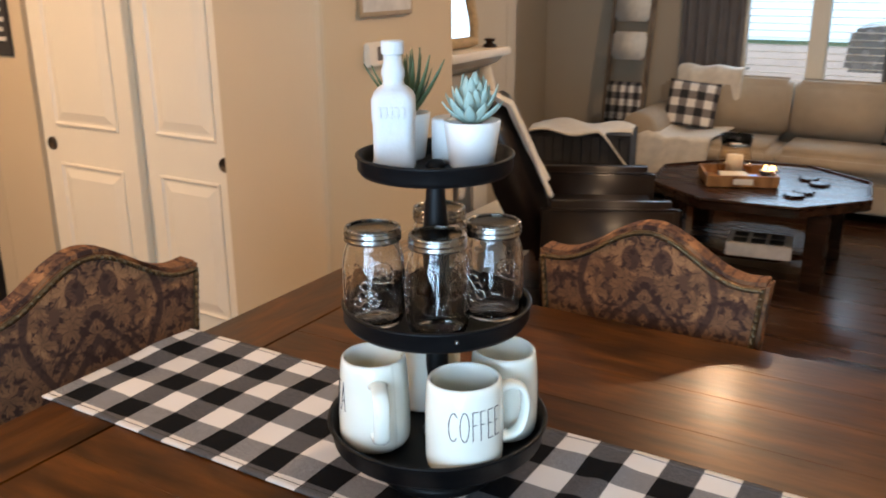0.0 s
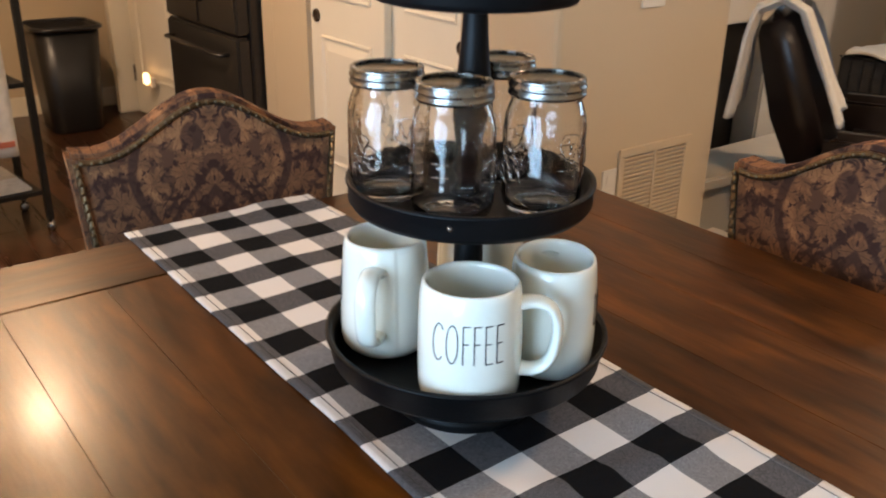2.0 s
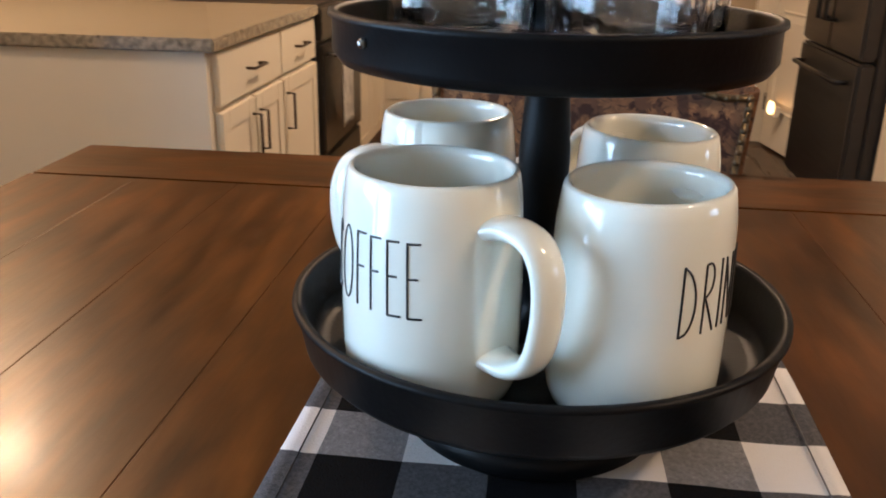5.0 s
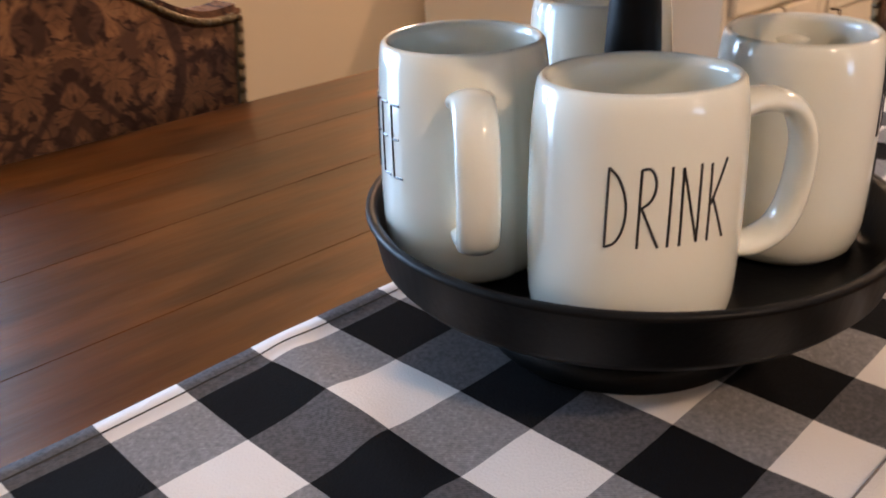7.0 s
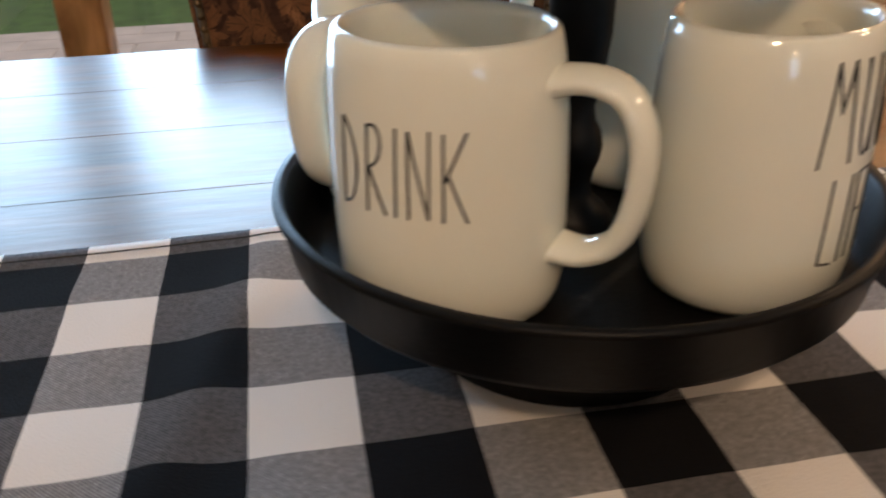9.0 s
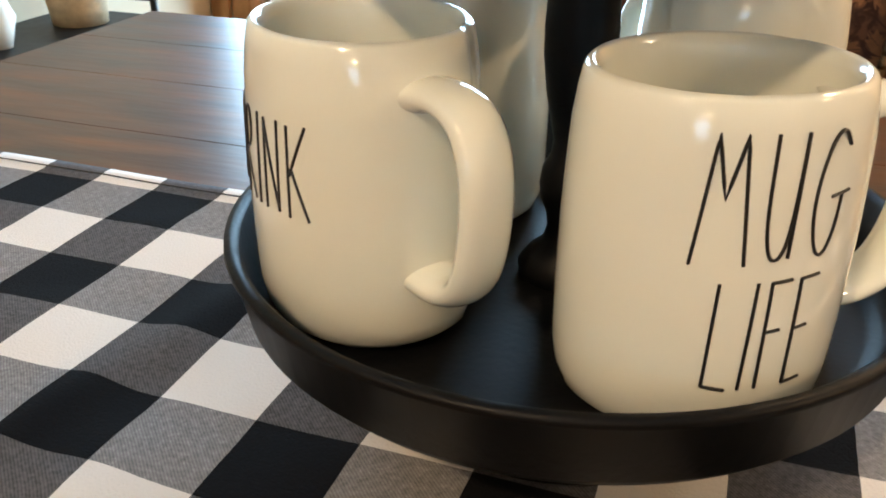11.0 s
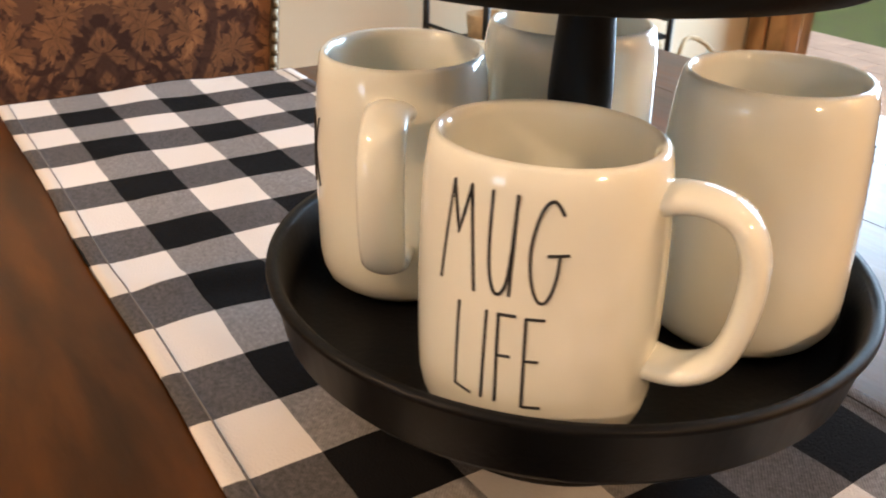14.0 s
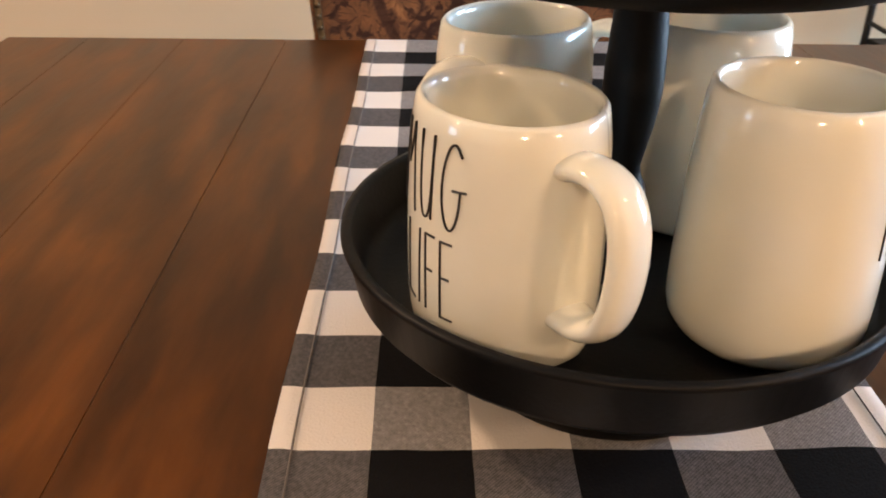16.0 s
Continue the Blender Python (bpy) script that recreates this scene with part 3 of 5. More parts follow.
def dining_chair():
    """Upholstered side chair with an arched back edged in nailheads; its front faces -y, local origin on the floor under the back."""
    ch = thing("dining_chair", "damask upholstered dining chair with arched back and nailhead trim", "chair", group="chairs round the table")
    half = 0.238

    def top(u):
        return 1.0 + 0.088 * (0.5 + 0.5 * math.cos(math.pi * min(abs(u) / 0.205, 1))) + 0.010 * (abs(u) / half) ** 4

    us = [-half + 2 * half * i / 30 for i in range(31)]
    outline = [(-0.205, 0.60), (0.205, 0.60)] + [(u, top(u)) for u in us[::-1]]
    part("backrest", prism(outline, -0.002, 0.060, 0.008, plane="xz"), TAPESTRY, ch)
    # raised inner field and gimp border
    bord = [(-0.203, 0.62)] + [(-half + 0.0, 1.0)] + [(u, top(u)) for u in us[1:-1]] + [(half, 1.0)] + [(0.203, 0.62)]
    ins = []
    for i, (u, z) in enumerate(bord):
        p, q = Vector(bord[max(i - 1, 0)]), Vector(bord[min(i + 1, len(bord) - 1)])
        d = (q - p).normalized()
        ins.append((u + d.y * 0.012, z - abs(d.x) * 0.013 - (0.006 if i in (1, len(bord) - 2) else 0)))
    part("gimp_border", tube([(u, -0.004, z) for u, z in ins], 0.0055, 6), NAIL, ch, "dark braided trim", True)
    # nailheads at even steps along the border
    length, prev, heads = 0.0, Vector(ins[0]), bmesh.new()
    step, nxt = 0.0155, 0.0
    for p in ins[1:]:
        p = Vector(p)
        seg = (p - prev).length
        while nxt <= length + seg:
            c = prev.lerp(p, (nxt - length) / seg)
            dome = bmesh.new()
            bmesh.ops.create_icosphere(dome, subdivisions=1, radius=0.0058)
            for v in dome.verts:
                v.co = Vector((c.x + v.co.x, -0.0075 + v.co.y * 0.6, c.y + v.co.z))
            heads = merge(heads, dome)
            nxt += step
        length += seg
        prev = p
    part("nailhead_trim", heads, NAIL, ch, "antique brass nailheads", True)["kind"] = "stuff"
    part("seat", box(-0.235, 0.235, -0.43, 0.02, 0.54, 0.64, 0.022, segs=3), TAPESTRY, ch)
    part("seat_rail", box(-0.225, 0.225, -0.42, 0.03, 0.49, 0.541, 0.004), DARKWOOD, ch)
    for x in (-0.20, 0.20):
        part("leg", box(x - 0.020, x + 0.020, -0.415, -0.375, 0, 0.49, 0.003), DARKWOOD, ch)
        part("leg", box(x - 0.020, x + 0.020, 0.0, 0.04, 0, 0.49, 0.003), DARKWOOD, ch)
    part("footrest", box(-0.18, 0.18, -0.405, -0.385, 0.20, 0.23, 0.003), DARKWOOD, ch)
    return ch


chair = dining_chair()
chair.matrix_world = pose(0.005, 0.722, 0, 0, 0, 0)
copy_thing(chair, pose(-0.830, 0.055, 0, 0, 0, 82))
copy_thing(chair, pose(-0.033, -0.735, 0, 0, 0, 180))
copy_thing(chair, pose(0.775, 0.035, 0, 0, 0, -90))

# ---- tiered stand ----
BASE = TZ + 0.0035
stand = thing("tiered_tray", "matte black three-tier wooden serving stand on the runner", "tray stand", pose(AX, AY, 0))


def tray(radius, z_floor, z_rim, bot, slope=0.0):
    r, t = radius, 0.0055
    return lathe([(0, bot), (r - 0.014 - slope, bot), (r - 0.005 - slope, bot + 0.002), (r - 0.001 - slope * 0.8, bot + 0.008), (r - 0.0012, z_rim - 0.004), (r + 0.0012, z_rim - 0.0025), (r + 0.0008, z_rim), (r - 0.003, z_rim + 0.0006), (r - t, z_rim - 0.002),
                  (r - t - slope * 0.8, z_floor + 0.006), (r - t - 0.004 - slope, z_floor + 0.001), (r - t - 0.010 - slope, z_floor), (0, z_floor)], 96)


FL1, FL2, FL3 = 0.9725, 1.1450, 1.3400
part("foot", lathe([(0, BASE), (0.078, BASE), (0.081, BASE + 0.003), (0.0815, BASE + 0.010), (0.079, BASE + 0.015), (0.072, BASE + 0.018), (0.070, BASE + 0.023), (0.076, BASE + 0.032), (0.096, BASE + 0.043), (0.118, 0.9663), (0, 0.9663)], 72), BLACK, stand, "", True)
part("tray", tray(0.1476, FL1, 1.0029, 0.9665, 0.006), BLACK, stand, "large lower tray", True)
part("tray", tray(0.1224, FL2, 1.1675, 1.1390), BLACK, stand, "middle tray", True)
part("tray", tray(0.0977, FL3, 1.3600, 1.3340), BLACK, stand, "small upper tray", True)


def turned(prof, z0):
    return lathe([(r, z0 + z) for r, z in prof], 48)


LOW, HIGH = 1.1388 - FL1, 1.3338 - FL2
lower = [(0, 0), (0.020, 0), (0.021, 0.005), (0.017, 0.011), (0.0105, 0.017), (0.0088, 0.024), (0.0100, 0.031), (0.0125, 0.037), (0.0135, 0.044), (0.0125, 0.051), (0.0095, 0.057), (0.0086, 0.063), (0.0100, 0.071), (0.0128, 0.084), (0.0148, 0.100), (0.0150, 0.112), (0.0140, 0.130), (0.0128, 0.146), (0.0132, LOW - 0.012), (0.0165, LOW - 0.008), (0.0177, LOW - 0.005), (0.0177, LOW), (0, LOW)]
upper = [(0, 0), (0.020, 0), (0.0215, 0.006), (0.0150, 0.013), (0.0135, 0.018), (0.0170, 0.025), (0.0178, 0.033), (0.0140, 0.041), (0.0125, 0.047), (0.0155, 0.058), (0.0190, 0.075), (0.0197, 0.088), (0.0186, 0.102), (0.0165, 0.118), (0.0143, 0.138), (0.0126, 0.158), (0.0118, 0.175), (0.0118, HIGH - 0.003), (0.0130, HIGH), (0, HIGH)]
part("post", turned(lower, FL1), BLACK, stand, "turned lower post", True)
part("post", turned(upper, FL2), BLACK, stand, "turned upper post", True)
part("knob", lathe([(0, FL3), (0.012, FL3), (0.013, FL3 + 0.004), (0.009, FL3 + 0.010), (0, FL3 + 0.012)], 24), BLACK, stand, "", True)
for z, r in ((1.1565, 0.1220),):
    a = radians(-47.4)
    bm = bmesh.new()
    bmesh.ops.create_icosphere(bm, subdivisions=2, radius=0.0028)
    bmesh.ops.translate(bm, verts=bm.verts[:], vec=(r * math.cos(a), r * math.sin(a), z))
    part("screw_head", bm, STEEL, stand, "small grey screw head", True)

# ---- mugs ----
GLYPHS = {
    "C": (0.62, [[(0.62, 0.84), (0.48, 0.98), (0.30, 0.97), (0.13, 0.80), (0.05, 0.50), (0.12, 0.20), (0.28, 0.03), (0.46, 0.02), (0.60, 0.14)]]),
    "O": (0.72, [[(0.36 + 0.31 * math.sin(a), 0.5 + 0.5 * math.cos(a)) for a in (2 * math.pi * i / 18 for i in range(19))]]),
    "F": (0.42, [[(0.06, 0.0), (0.04, 1.0)], [(0.04, 0.99), (0.42, 1.0)], [(0.05, 0.54), (0.34, 0.55)]]),
    "E": (0.44, [[(0.06, 0.0), (0.04, 1.0)], [(0.04, 0.99), (0.42, 1.0)], [(0.05, 0.53), (0.35, 0.54)], [(0.06, 0.0), (0.46, 0.01)]]),
    "D": (0.60, [[(0.06, 0.0), (0.09, 1.0)], [(0.09, 1.0), (0.34, 0.88), (0.52, 0.60), (0.50, 0.30), (0.32, 0.06), (0.06, 0.0)]]),
    "R": (0.56, [[(0.05, 0.0), (0.08, 0.98)], [(0.08, 0.98), (0.32, 1.0), (0.46, 0.82), (0.36, 0.60), (0.08, 0.50)], [(0.12, 0.50), (0.54, 0.0)]]),
    "I": (0.16, [[(0.06, 0.0), (0.10, 1.0)]]),
    "N": (0.60, [[(0.05, 0.0), (0.06, 0.98)], [(0.06, 0.98), (0.50, 0.02)], [(0.50, 0.02), (0.54, 1.0)]]),
    "K": (0.58, [[(0.06, 0.0), (0.08, 0.98)], [(0.56, 1.0), (0.10, 0.46)], [(0.16, 0.54), (0.56, 0.0)]]),
    "M": (0.86, [[(0.02, 0.0), (0.20, 1.0), (0.40, 0.52), (0.62, 1.0), (0.82, 0.0)]]),
    "U": (0.62, [[(0.05, 1.0), (0.05, 0.35), (0.16, 0.05), (0.34, 0.02), (0.48, 0.22), (0.55, 1.0)], [(0.55, 1.0), (0.50, 0.04)]]),
    "G": (0.74, [[(0.62, 0.86), (0.46, 1.0), (0.26, 0.94), (0.09, 0.66), (0.06, 0.34), (0.20, 0.04), (0.40, 0.0), (0.56, 0.22), (0.60, 0.50)], [(0.38, 0.48), (0.76, 0.50)]]),
    "L": (0.48, [[(0.08, 1.0), (0.04, 0.04)], [(0.04, 0.04), (0.46, 0.0)]]),
    "T": (0.56, [[(0.28, 0.0), (0.28, 1.0)], [(0.0, 1.0), (0.56, 0.99)]]),
    "A": (0.64, [[(0.02, 0.0), (0.30, 1.0), (0.60, 0.0)], [(0.12, 0.36), (0.50, 0.37)]]),
}


def mug(words, centre, normal, label, flare=0.0, size=1.0, flat=0.055, tall=0.1225):
    """Straight-sided stoneware mug. Local +x is the lettered face; the handle sits at +y. words: (text, z0, height, arc start, arc end in metres)."""
    mg = thing("mug", label, "mug", pose(centre[0], centre[1], FL1 + 0.0006, 0, 0, normal), group="lettered mugs on the lower tray")
    ro = 0.0464 * size

    def rad(z):
        k = z / tall
        return ro + 0.0012 * math.sin(math.pi * min(k * 1.05, 1)) - 0.0016 * k ** 3 + flare * (0.5 - k)

    def inner(a, z):
        return 1 - flat * math.cos(2 * a) + 0.005 * math.cos(3 * a + z * 30)

    def oval(a, z):
        past = (a - 2.07) % (2 * math.pi)
        return inner(a, z) - 0.027 * max(0, 1 - past / 0.40) ** 1.6

    prof = [(0, 0.0015), (ro * 0.70, 0.0012), (ro * 0.78, 0.0), (ro * 0.88, 0.0012), (ro * 0.955, 0.005), (rad(0.011) * 0.985, 0.011)]
    prof += [(rad(z), z) for z in [0.018 + (tall - 0.0361) / 9 * i for i in range(10)]]
    lip = len(prof) + 3
    prof += [(rad(0.112) - 0.0005, tall - 0.0090), (rad(0.118) - 0.0016, tall - 0.0018), (rad(0.119) - 0.0035, tall), (rad(0.112) - 0.0055, tall - 0.0012), (rad(0.111) - 0.0068, tall - 0.005)]
    prof += [(rad(z) - 0.0068, z) for z in (0.098, 0.080, 0.055, 0.030, 0.020)] + [(ro * 0.80, 0.011), (ro * 0.6, 0.008), (0, 0.0075)]
    part("body", lathe(prof, 132, shape=oval, lining=inner, lining_from=lip), GLAZE, mg, "", True)
    r = ro
    hp = [(0, r - 0.005, 0.1005), (0, r + 0.006, 0.1035), (0, r + 0.017, 0.1035), (0, r + 0.027, 0.0990), (0, r + 0.0330, 0.088), (0, r + 0.0345, 0.075), (0, r + 0.0335, 0.061), (0, r + 0.0305, 0.048), (0, r + 0.0250, 0.0385), (0, r + 0.015, 0.0330), (0, r + 0.006, 0.0325), (0, r - 0.005, 0.0340)]
    hp = [(0, r + (y - r) * (1.02 if y > r else 1), z) for _, y, z in hp]
    smooth = []
    for i in range(len(hp) - 1):
        p0, p1, p2, p3 = (Vector(hp[max(i - 1, 0)]), Vector(hp[i]), Vector(hp[i + 1]), Vector(hp[min(i + 2, len(hp) - 1)]))
        for k in range(3):
            t = k / 3
            smooth.append(0.5 * ((2 * p1) + (p2 - p0) * t + (2 * p0 - 5 * p1 + 4 * p2 - p3) * t * t + (3 * p1 - p0 - 3 * p2 + p3) * t ** 3))
    smooth.append(Vector(hp[-1]))
    n = len(smooth)
    rads = [0.0054 + 0.0020 * (abs(2 * i / (n - 1) - 1)) ** 8 for i in range(n)]
    part("handle", tube(smooth, rads, 18, flat=1.95), GLAZE, mg, "", True)
    for text, z0, h, s0, s1 in words:
        total = sum(GLYPHS[c][0] + 0.16 for c in text) - 0.16
        k = (s1 - s0) / total
        s = s0
        for c in text:
            w, ls = GLYPHS[c]
            bars = []
            for ln in ls:
                for _ in range(2 if c in "UGDRCO" and len(ln) > 3 else 0):
                    cut = [ln[0]]
                    for (u0, v0), (u1, v1) in zip(ln, ln[1:]):
                        cut += [(0.75 * u0 + 0.25 * u1, 0.75 * v0 + 0.25 * v1), (0.25 * u0 + 0.75 * u1, 0.25 * v0 + 0.75 * v1)]
                    ln = cut + [ln[-1]]
                dense = []
                for (u0, v0), (u1, v1) in zip(ln, ln[1:]):
                    m = max(2, int(math.hypot((u1 - u0) * k, (v1 - v0) * h) / 0.004))
                    dense += [(u0 + (u1 - u0) * i / m, v0 + (v1 - v0) * i / m) for i in range(m)]
                dense.append(ln[-1])
                pts = []
                for u, v in dense:
                    z = z0 + v * h
                    a = (s + u * k) / ro
                    rr = rad(z) * oval(a, z) + 0.0001
                    pts.append((rr * math.cos(a), rr * math.sin(a), z))
                bars.append(pts)
            part("letter", strokes(bars, 0.00062), INK, mg, "black hand-drawn letter " + c)
            s += (w + 0.16) * k
    return mg


mug([("COFFEE", 0.0580, 0.0385, -0.0350, 0.0355)], (0.0310, -0.0590), -42.3, "cream stoneware mug lettered COFFEE on the lower tray", 0.0, 1.015, 0.035, 0.1235)
mug([("DRINK", 0.0555, 0.0355, -0.0290, 0.0285)], (0.0308, 0.0490), 53, "cream stoneware mug lettered DRINK on the lower tray", 0.0, 0.995, 0.060, 0.1205)
mug([("MUG", 0.0695, 0.0400, -0.0270, 0.0250), ("LIFE", 0.0250, 0.0385, -0.0180, 0.0190)], (-0.1012, 0.0624), 121, "cream stoneware mug lettered MUG LIFE on the lower tray", 0.0, 0.985, 0.065, 0.1195)
mug([("TEA", 0.0580, 0.0400, -0.007, 0.024)], (-0.1015, -0.0664), -138, "cream stoneware mug lettered TEA with a wide base", 0.0035, 0.985, 0.0, 0.1255)

# ---- jars ----
def mason_jar():
    j = thing("mason_jar", "empty clear glass canning jar with a zinc screw lid", "jar", group="jars on the middle tray")

    def facet(a, z):
        return 1 + (0.012 * math.cos(4 * a) + 0.005 * math.cos(12 * a)) * (1 if 0.012 < z < 0.088 else 0)

    outer = [(0, 0.004), (0.022, 0.003), (0.030, 0.0), (0.0345, 0.002), (0.0375, 0.008), (0.0390, 0.016), (0.0392, 0.035), (0.0392, 0.065), (0.0390, 0.082), (0.0375, 0.092), (0.0350, 0.100), (0.0325, 0.106), (0.0318, 0.110), (0.0318, 0.121)]
    inner = [(0.0295, 0.121), (0.0295, 0.110), (0.0302, 0.105), (0.0328, 0.099), (0.0352, 0.091), (0.0366, 0.081), (0.0368, 0.064), (0.0368, 0.035), (0.0366, 0.017), (0.0350, 0.010), (0.030, 0.0065), (0, 0.0075)]
    part("glass_body", lathe(outer + inner, 56, shape=facet), JAR, j, "", True)
    for z in (0.048, 0.060, 0.072):
        part("measure_mark", tube([(0.0394 * math.cos(a), 0.0394 * math.sin(a), z) for a in (-0.22 + 0.07 * i for i in range(7))], 0.0007, 5), JAR, j)
    def raised(name, u0, lines, thick):
        bars = []
        for ln in lines:
            pts = []
            for (a0, b0), (a1, b1) in zip(ln, ln[1:]):
                m = max(2, int(math.hypot(a1 - a0, b1 - b0) / 0.003))
                pts += [(a0 + (a1 - a0) * i / m, b0 + (b1 - b0) * i / m) for i in range(m)]
            pts.append(ln[-1])
            bars.append([(0.0393 * math.cos(u0 + a / 0.0393), 0.0393 * math.sin(u0 + a / 0.0393), z) for a, z in pts])
        part(name, strokes(bars, thick), JAR, j, "raised glass mark", True)

    ring = [(0.020 * math.cos(2 * math.pi * i / 24), 0.052 + 0.014 * math.sin(2 * math.pi * i / 24)) for i in range(25)]
    curl = [(-0.018 + 0.0018 * i, 0.052 + 0.008 * math.sin(i * 0.9)) for i in range(21)]
    raised("embossed_oval", 1.57, [ring], 0.0011)
    raised("embossed_scroll", 1.57, [curl, [(-0.022, 0.042), (0.0, 0.039), (0.022, 0.043)]], 0.0013)
    fruit = [[(cx + 0.0058 * math.cos(2 * math.pi * i / 10), cz + 0.0058 * math.sin(2 * math.pi * i / 10)) for i in range(11)] for cx, cz in ((-0.010, 0.040), (0.001, 0.036), (0.011, 0.041), (-0.004, 0.049), (0.007, 0.051), (0.0, 0.061))]
    for berry in fruit:
        raised("embossed_berry", 4.71, [berry], 0.0014)
    band = [(0.0325, 0.1105), (0.0352, 0.1100), (0.0362, 0.1122), (0.0362, 0.1138), (0.0340, 0.1160), (0.0362, 0.1182), (0.0362, 0.1200), (0.0342, 0.1220), (0.0352, 0.1240), (0.0350, 0.1262), (0.0340, 0.1272), (0.0305, 0.1270), (0.0302, 0.1258), (0.0328, 0.1246), (0.0325, 0.1105)]
    part("screw_band", lathe(band, 60, shape=lambda a, z: 1 + (0.004 * math.cos(60 * a) if z > 0.123 else 0)), STEEL, j, "ribbed zinc screw band", True)
    part("lid", lathe([(0, 0.1222), (0.0326, 0.1222), (0.0326, 0.1246), (0.0292, 0.1250), (0.0270, 0.1240), (0, 0.1244)], 48), LIDTOP, j, "bronze-toned flat lid", True)
    return j


jar = mason_jar()
JARS = [(-0.0974, -0.0650, 20), (-0.0110, -0.0510, -55), (0.0210, 0.0320, -10), (-0.0740, 0.0570, 80)]
jar.matrix_world = pose(JARS[0][0], JARS[0][1], FL2 + 0.0005, 0, 0, JARS[0][2])
for jx, jy, ja in JARS[1:]:
    copy_thing(jar, pose(jx, jy, FL2 + 0.0005, 0, 0, ja))

# ---- things on the upper tray ----
bottle = thing("bottle", "white chalk-painted square glass bottle on the upper tray", "bottle", pose(-0.0900, -0.0220, FL3 + 0.0005, 0, 0, 28))


def squared(a, z):
    k = 1.0 if z < 0.088 else max(0, 1 - (z - 0.088) / 0.014)
    sq = min(1 / max(abs(math.cos(a)), 1e-3), 1 / max(abs(math.sin(a)), 1e-3))
    return 1 + k * (min(sq, 1.24) - 1) * 0.85


part("body", lathe([(0, 0), (0.0245, 0), (0.0260, 0.002), (0.0262, 0.010), (0.0250, 0.013), (0.0250, 0.056), (0.0262, 0.060), (0.0262, 0.086), (0.0245, 0.092), (0.0195, 0.098), (0.0135, 0.102), (0.0125, 0.107), (0.0142, 0.113), (0.0142, 0.119), (0.0115, 0.127), (0.0112, 0.139), (0, 0.139)], 64, shape=squared), CHALK, bottle, "", True)
part("cap", lathe([(0, 0.1385), (0.0138, 0.1385), (0.0140, 0.140), (0.0140, 0.152), (0.0132, 0.154), (0, 0.154)], 32), CHALK, bottle, "", True)
for i in range(5):
    part("embossed_bar", box(-0.017 + 0.007 * i, -0.012 + 0.007 * i, -0.0285, -0.0250, 0.064, 0.078, 0.001), CHALK, bottle)


def pot(ob, r0, r1, h, mat=PORCELAIN):
    part("pot", lathe([(0, 0), (r0 - 0.002, 0), (r0, 0.002), (r1, h - 0.001), (r1 - 0.001, h), (r1 - 0.004, h), (r1 - 0.005, h - 0.006), (0, h - 0.008)], 56), mat, ob, "smooth white tapered pot", True)
    part("soil", lathe([(0, h - 0.0060), (r1 - 0.0058, h - 0.0070), (r1 - 0.0062, h - 0.0078), (0, h - 0.0078)], 24), SOIL, ob, "dark soil", True)


def leaf_mesh(length, width, curve, thick, tip=0.6, n=8):
    """A fleshy leaf lying along +x, bending up."""
    b = bmesh.new()
    rings = []
    for i in range(n + 1):
        t = i / n
        w = width * (math.sin(math.pi * min(t * tip + 0.18, 1)) ** 0.9) * (1 if t < 0.98 else 0.08)
        if tip > 0.9:
            w = width * (1 - t) ** 0.8 + 0.0003
        th = thick * (1 - 0.8 * t) + 0.0003
        c = Vector((length * t * math.cos(curve * t * 0.5), 0, length * t * math.sin(curve * t * 0.5)))
        rings.append([b.verts.new(c + Vector((0, w * math.cos(a), th * math.sin(a) + 0.25 * w * abs(math.cos(a))))) for a in (2 * math.pi * k / 8 for k in range(8))])
    for p, q in zip(rings, rings[1:]):
        for k in range(8):
            b.faces.new((p[k], p[(k + 1) % 8], q[(k + 1) % 8], q[k]))
    b.faces.new(rings[0][::-1])
    b.faces.new(rings[-1])
    return b


succ = thing("potted_succulent", "sage green rosette succulent in a white ceramic pot", "plant", pose(-0.0075, 0.0270, FL3 + 0.0005))
pot(succ, 0.0275, 0.0355, 0.058)
lm = finish("leaf", leaf_mesh(0.046, 0.0092, 0.75, 0.0034, 0.80), SAGE, True)
rng = random.Random(4)
for ring, (cnt, tilt, zz, sc) in enumerate(((10, 22, 0.056, 0.92), (11, 42, 0.060, 1.0), (10, 57, 0.064, 1.02), (8, 70, 0.067, 1.0), (5, 83, 0.070, 0.95))):
    for i in range(cnt):
        az = 360 * i / cnt + ring * 21 + rng.uniform(-8, 8)
        lf = part("leaf", lm, None, succ)
        lf.matrix_basis = pose(0, 0, zz, 0, 0, az) @ pose(0.006, 0, 0, 0, -(tilt + rng.uniform(-7, 7)), 0) @ Matrix.Scale(sc * rng.uniform(0.9, 1.08), 4)
aloe = thing("potted_aloe", "dark green spiky aloe in a grey-white pot", "plant", pose(-0.1040, 0.0300, FL3 + 0.0005))
pot(aloe, 0.022, 0.029, 0.060)
lm = finish("leaf", leaf_mesh(0.090, 0.0082, 0.35, 0.0032, 1.0), ALOE, True)
for i in range(26):
    lf = part("leaf", lm, None, aloe)
    tilt = 80 - 1.75 * i + rng.uniform(-6, 6)
    lf.matrix_basis = pose(0, 0, 0.055, 0, 0, i * 137.5) @ pose(0.003, 0, 0, 0, -tilt, 0) @ Matrix.Scale(rng.uniform(0.72, 1.0), 4)
candle = thing("pillar_candle", "short white pillar candle on the upper tray", "candle", pose(-0.0480, 0.0440, FL3 + 0.0005))
part("wax", lathe([(0, 0), (0.0235, 0), (0.0245, 0.002), (0.0245, 0.053), (0.022, 0.056), (0, 0.053)], 36), PORCELAIN, candle, "", True)
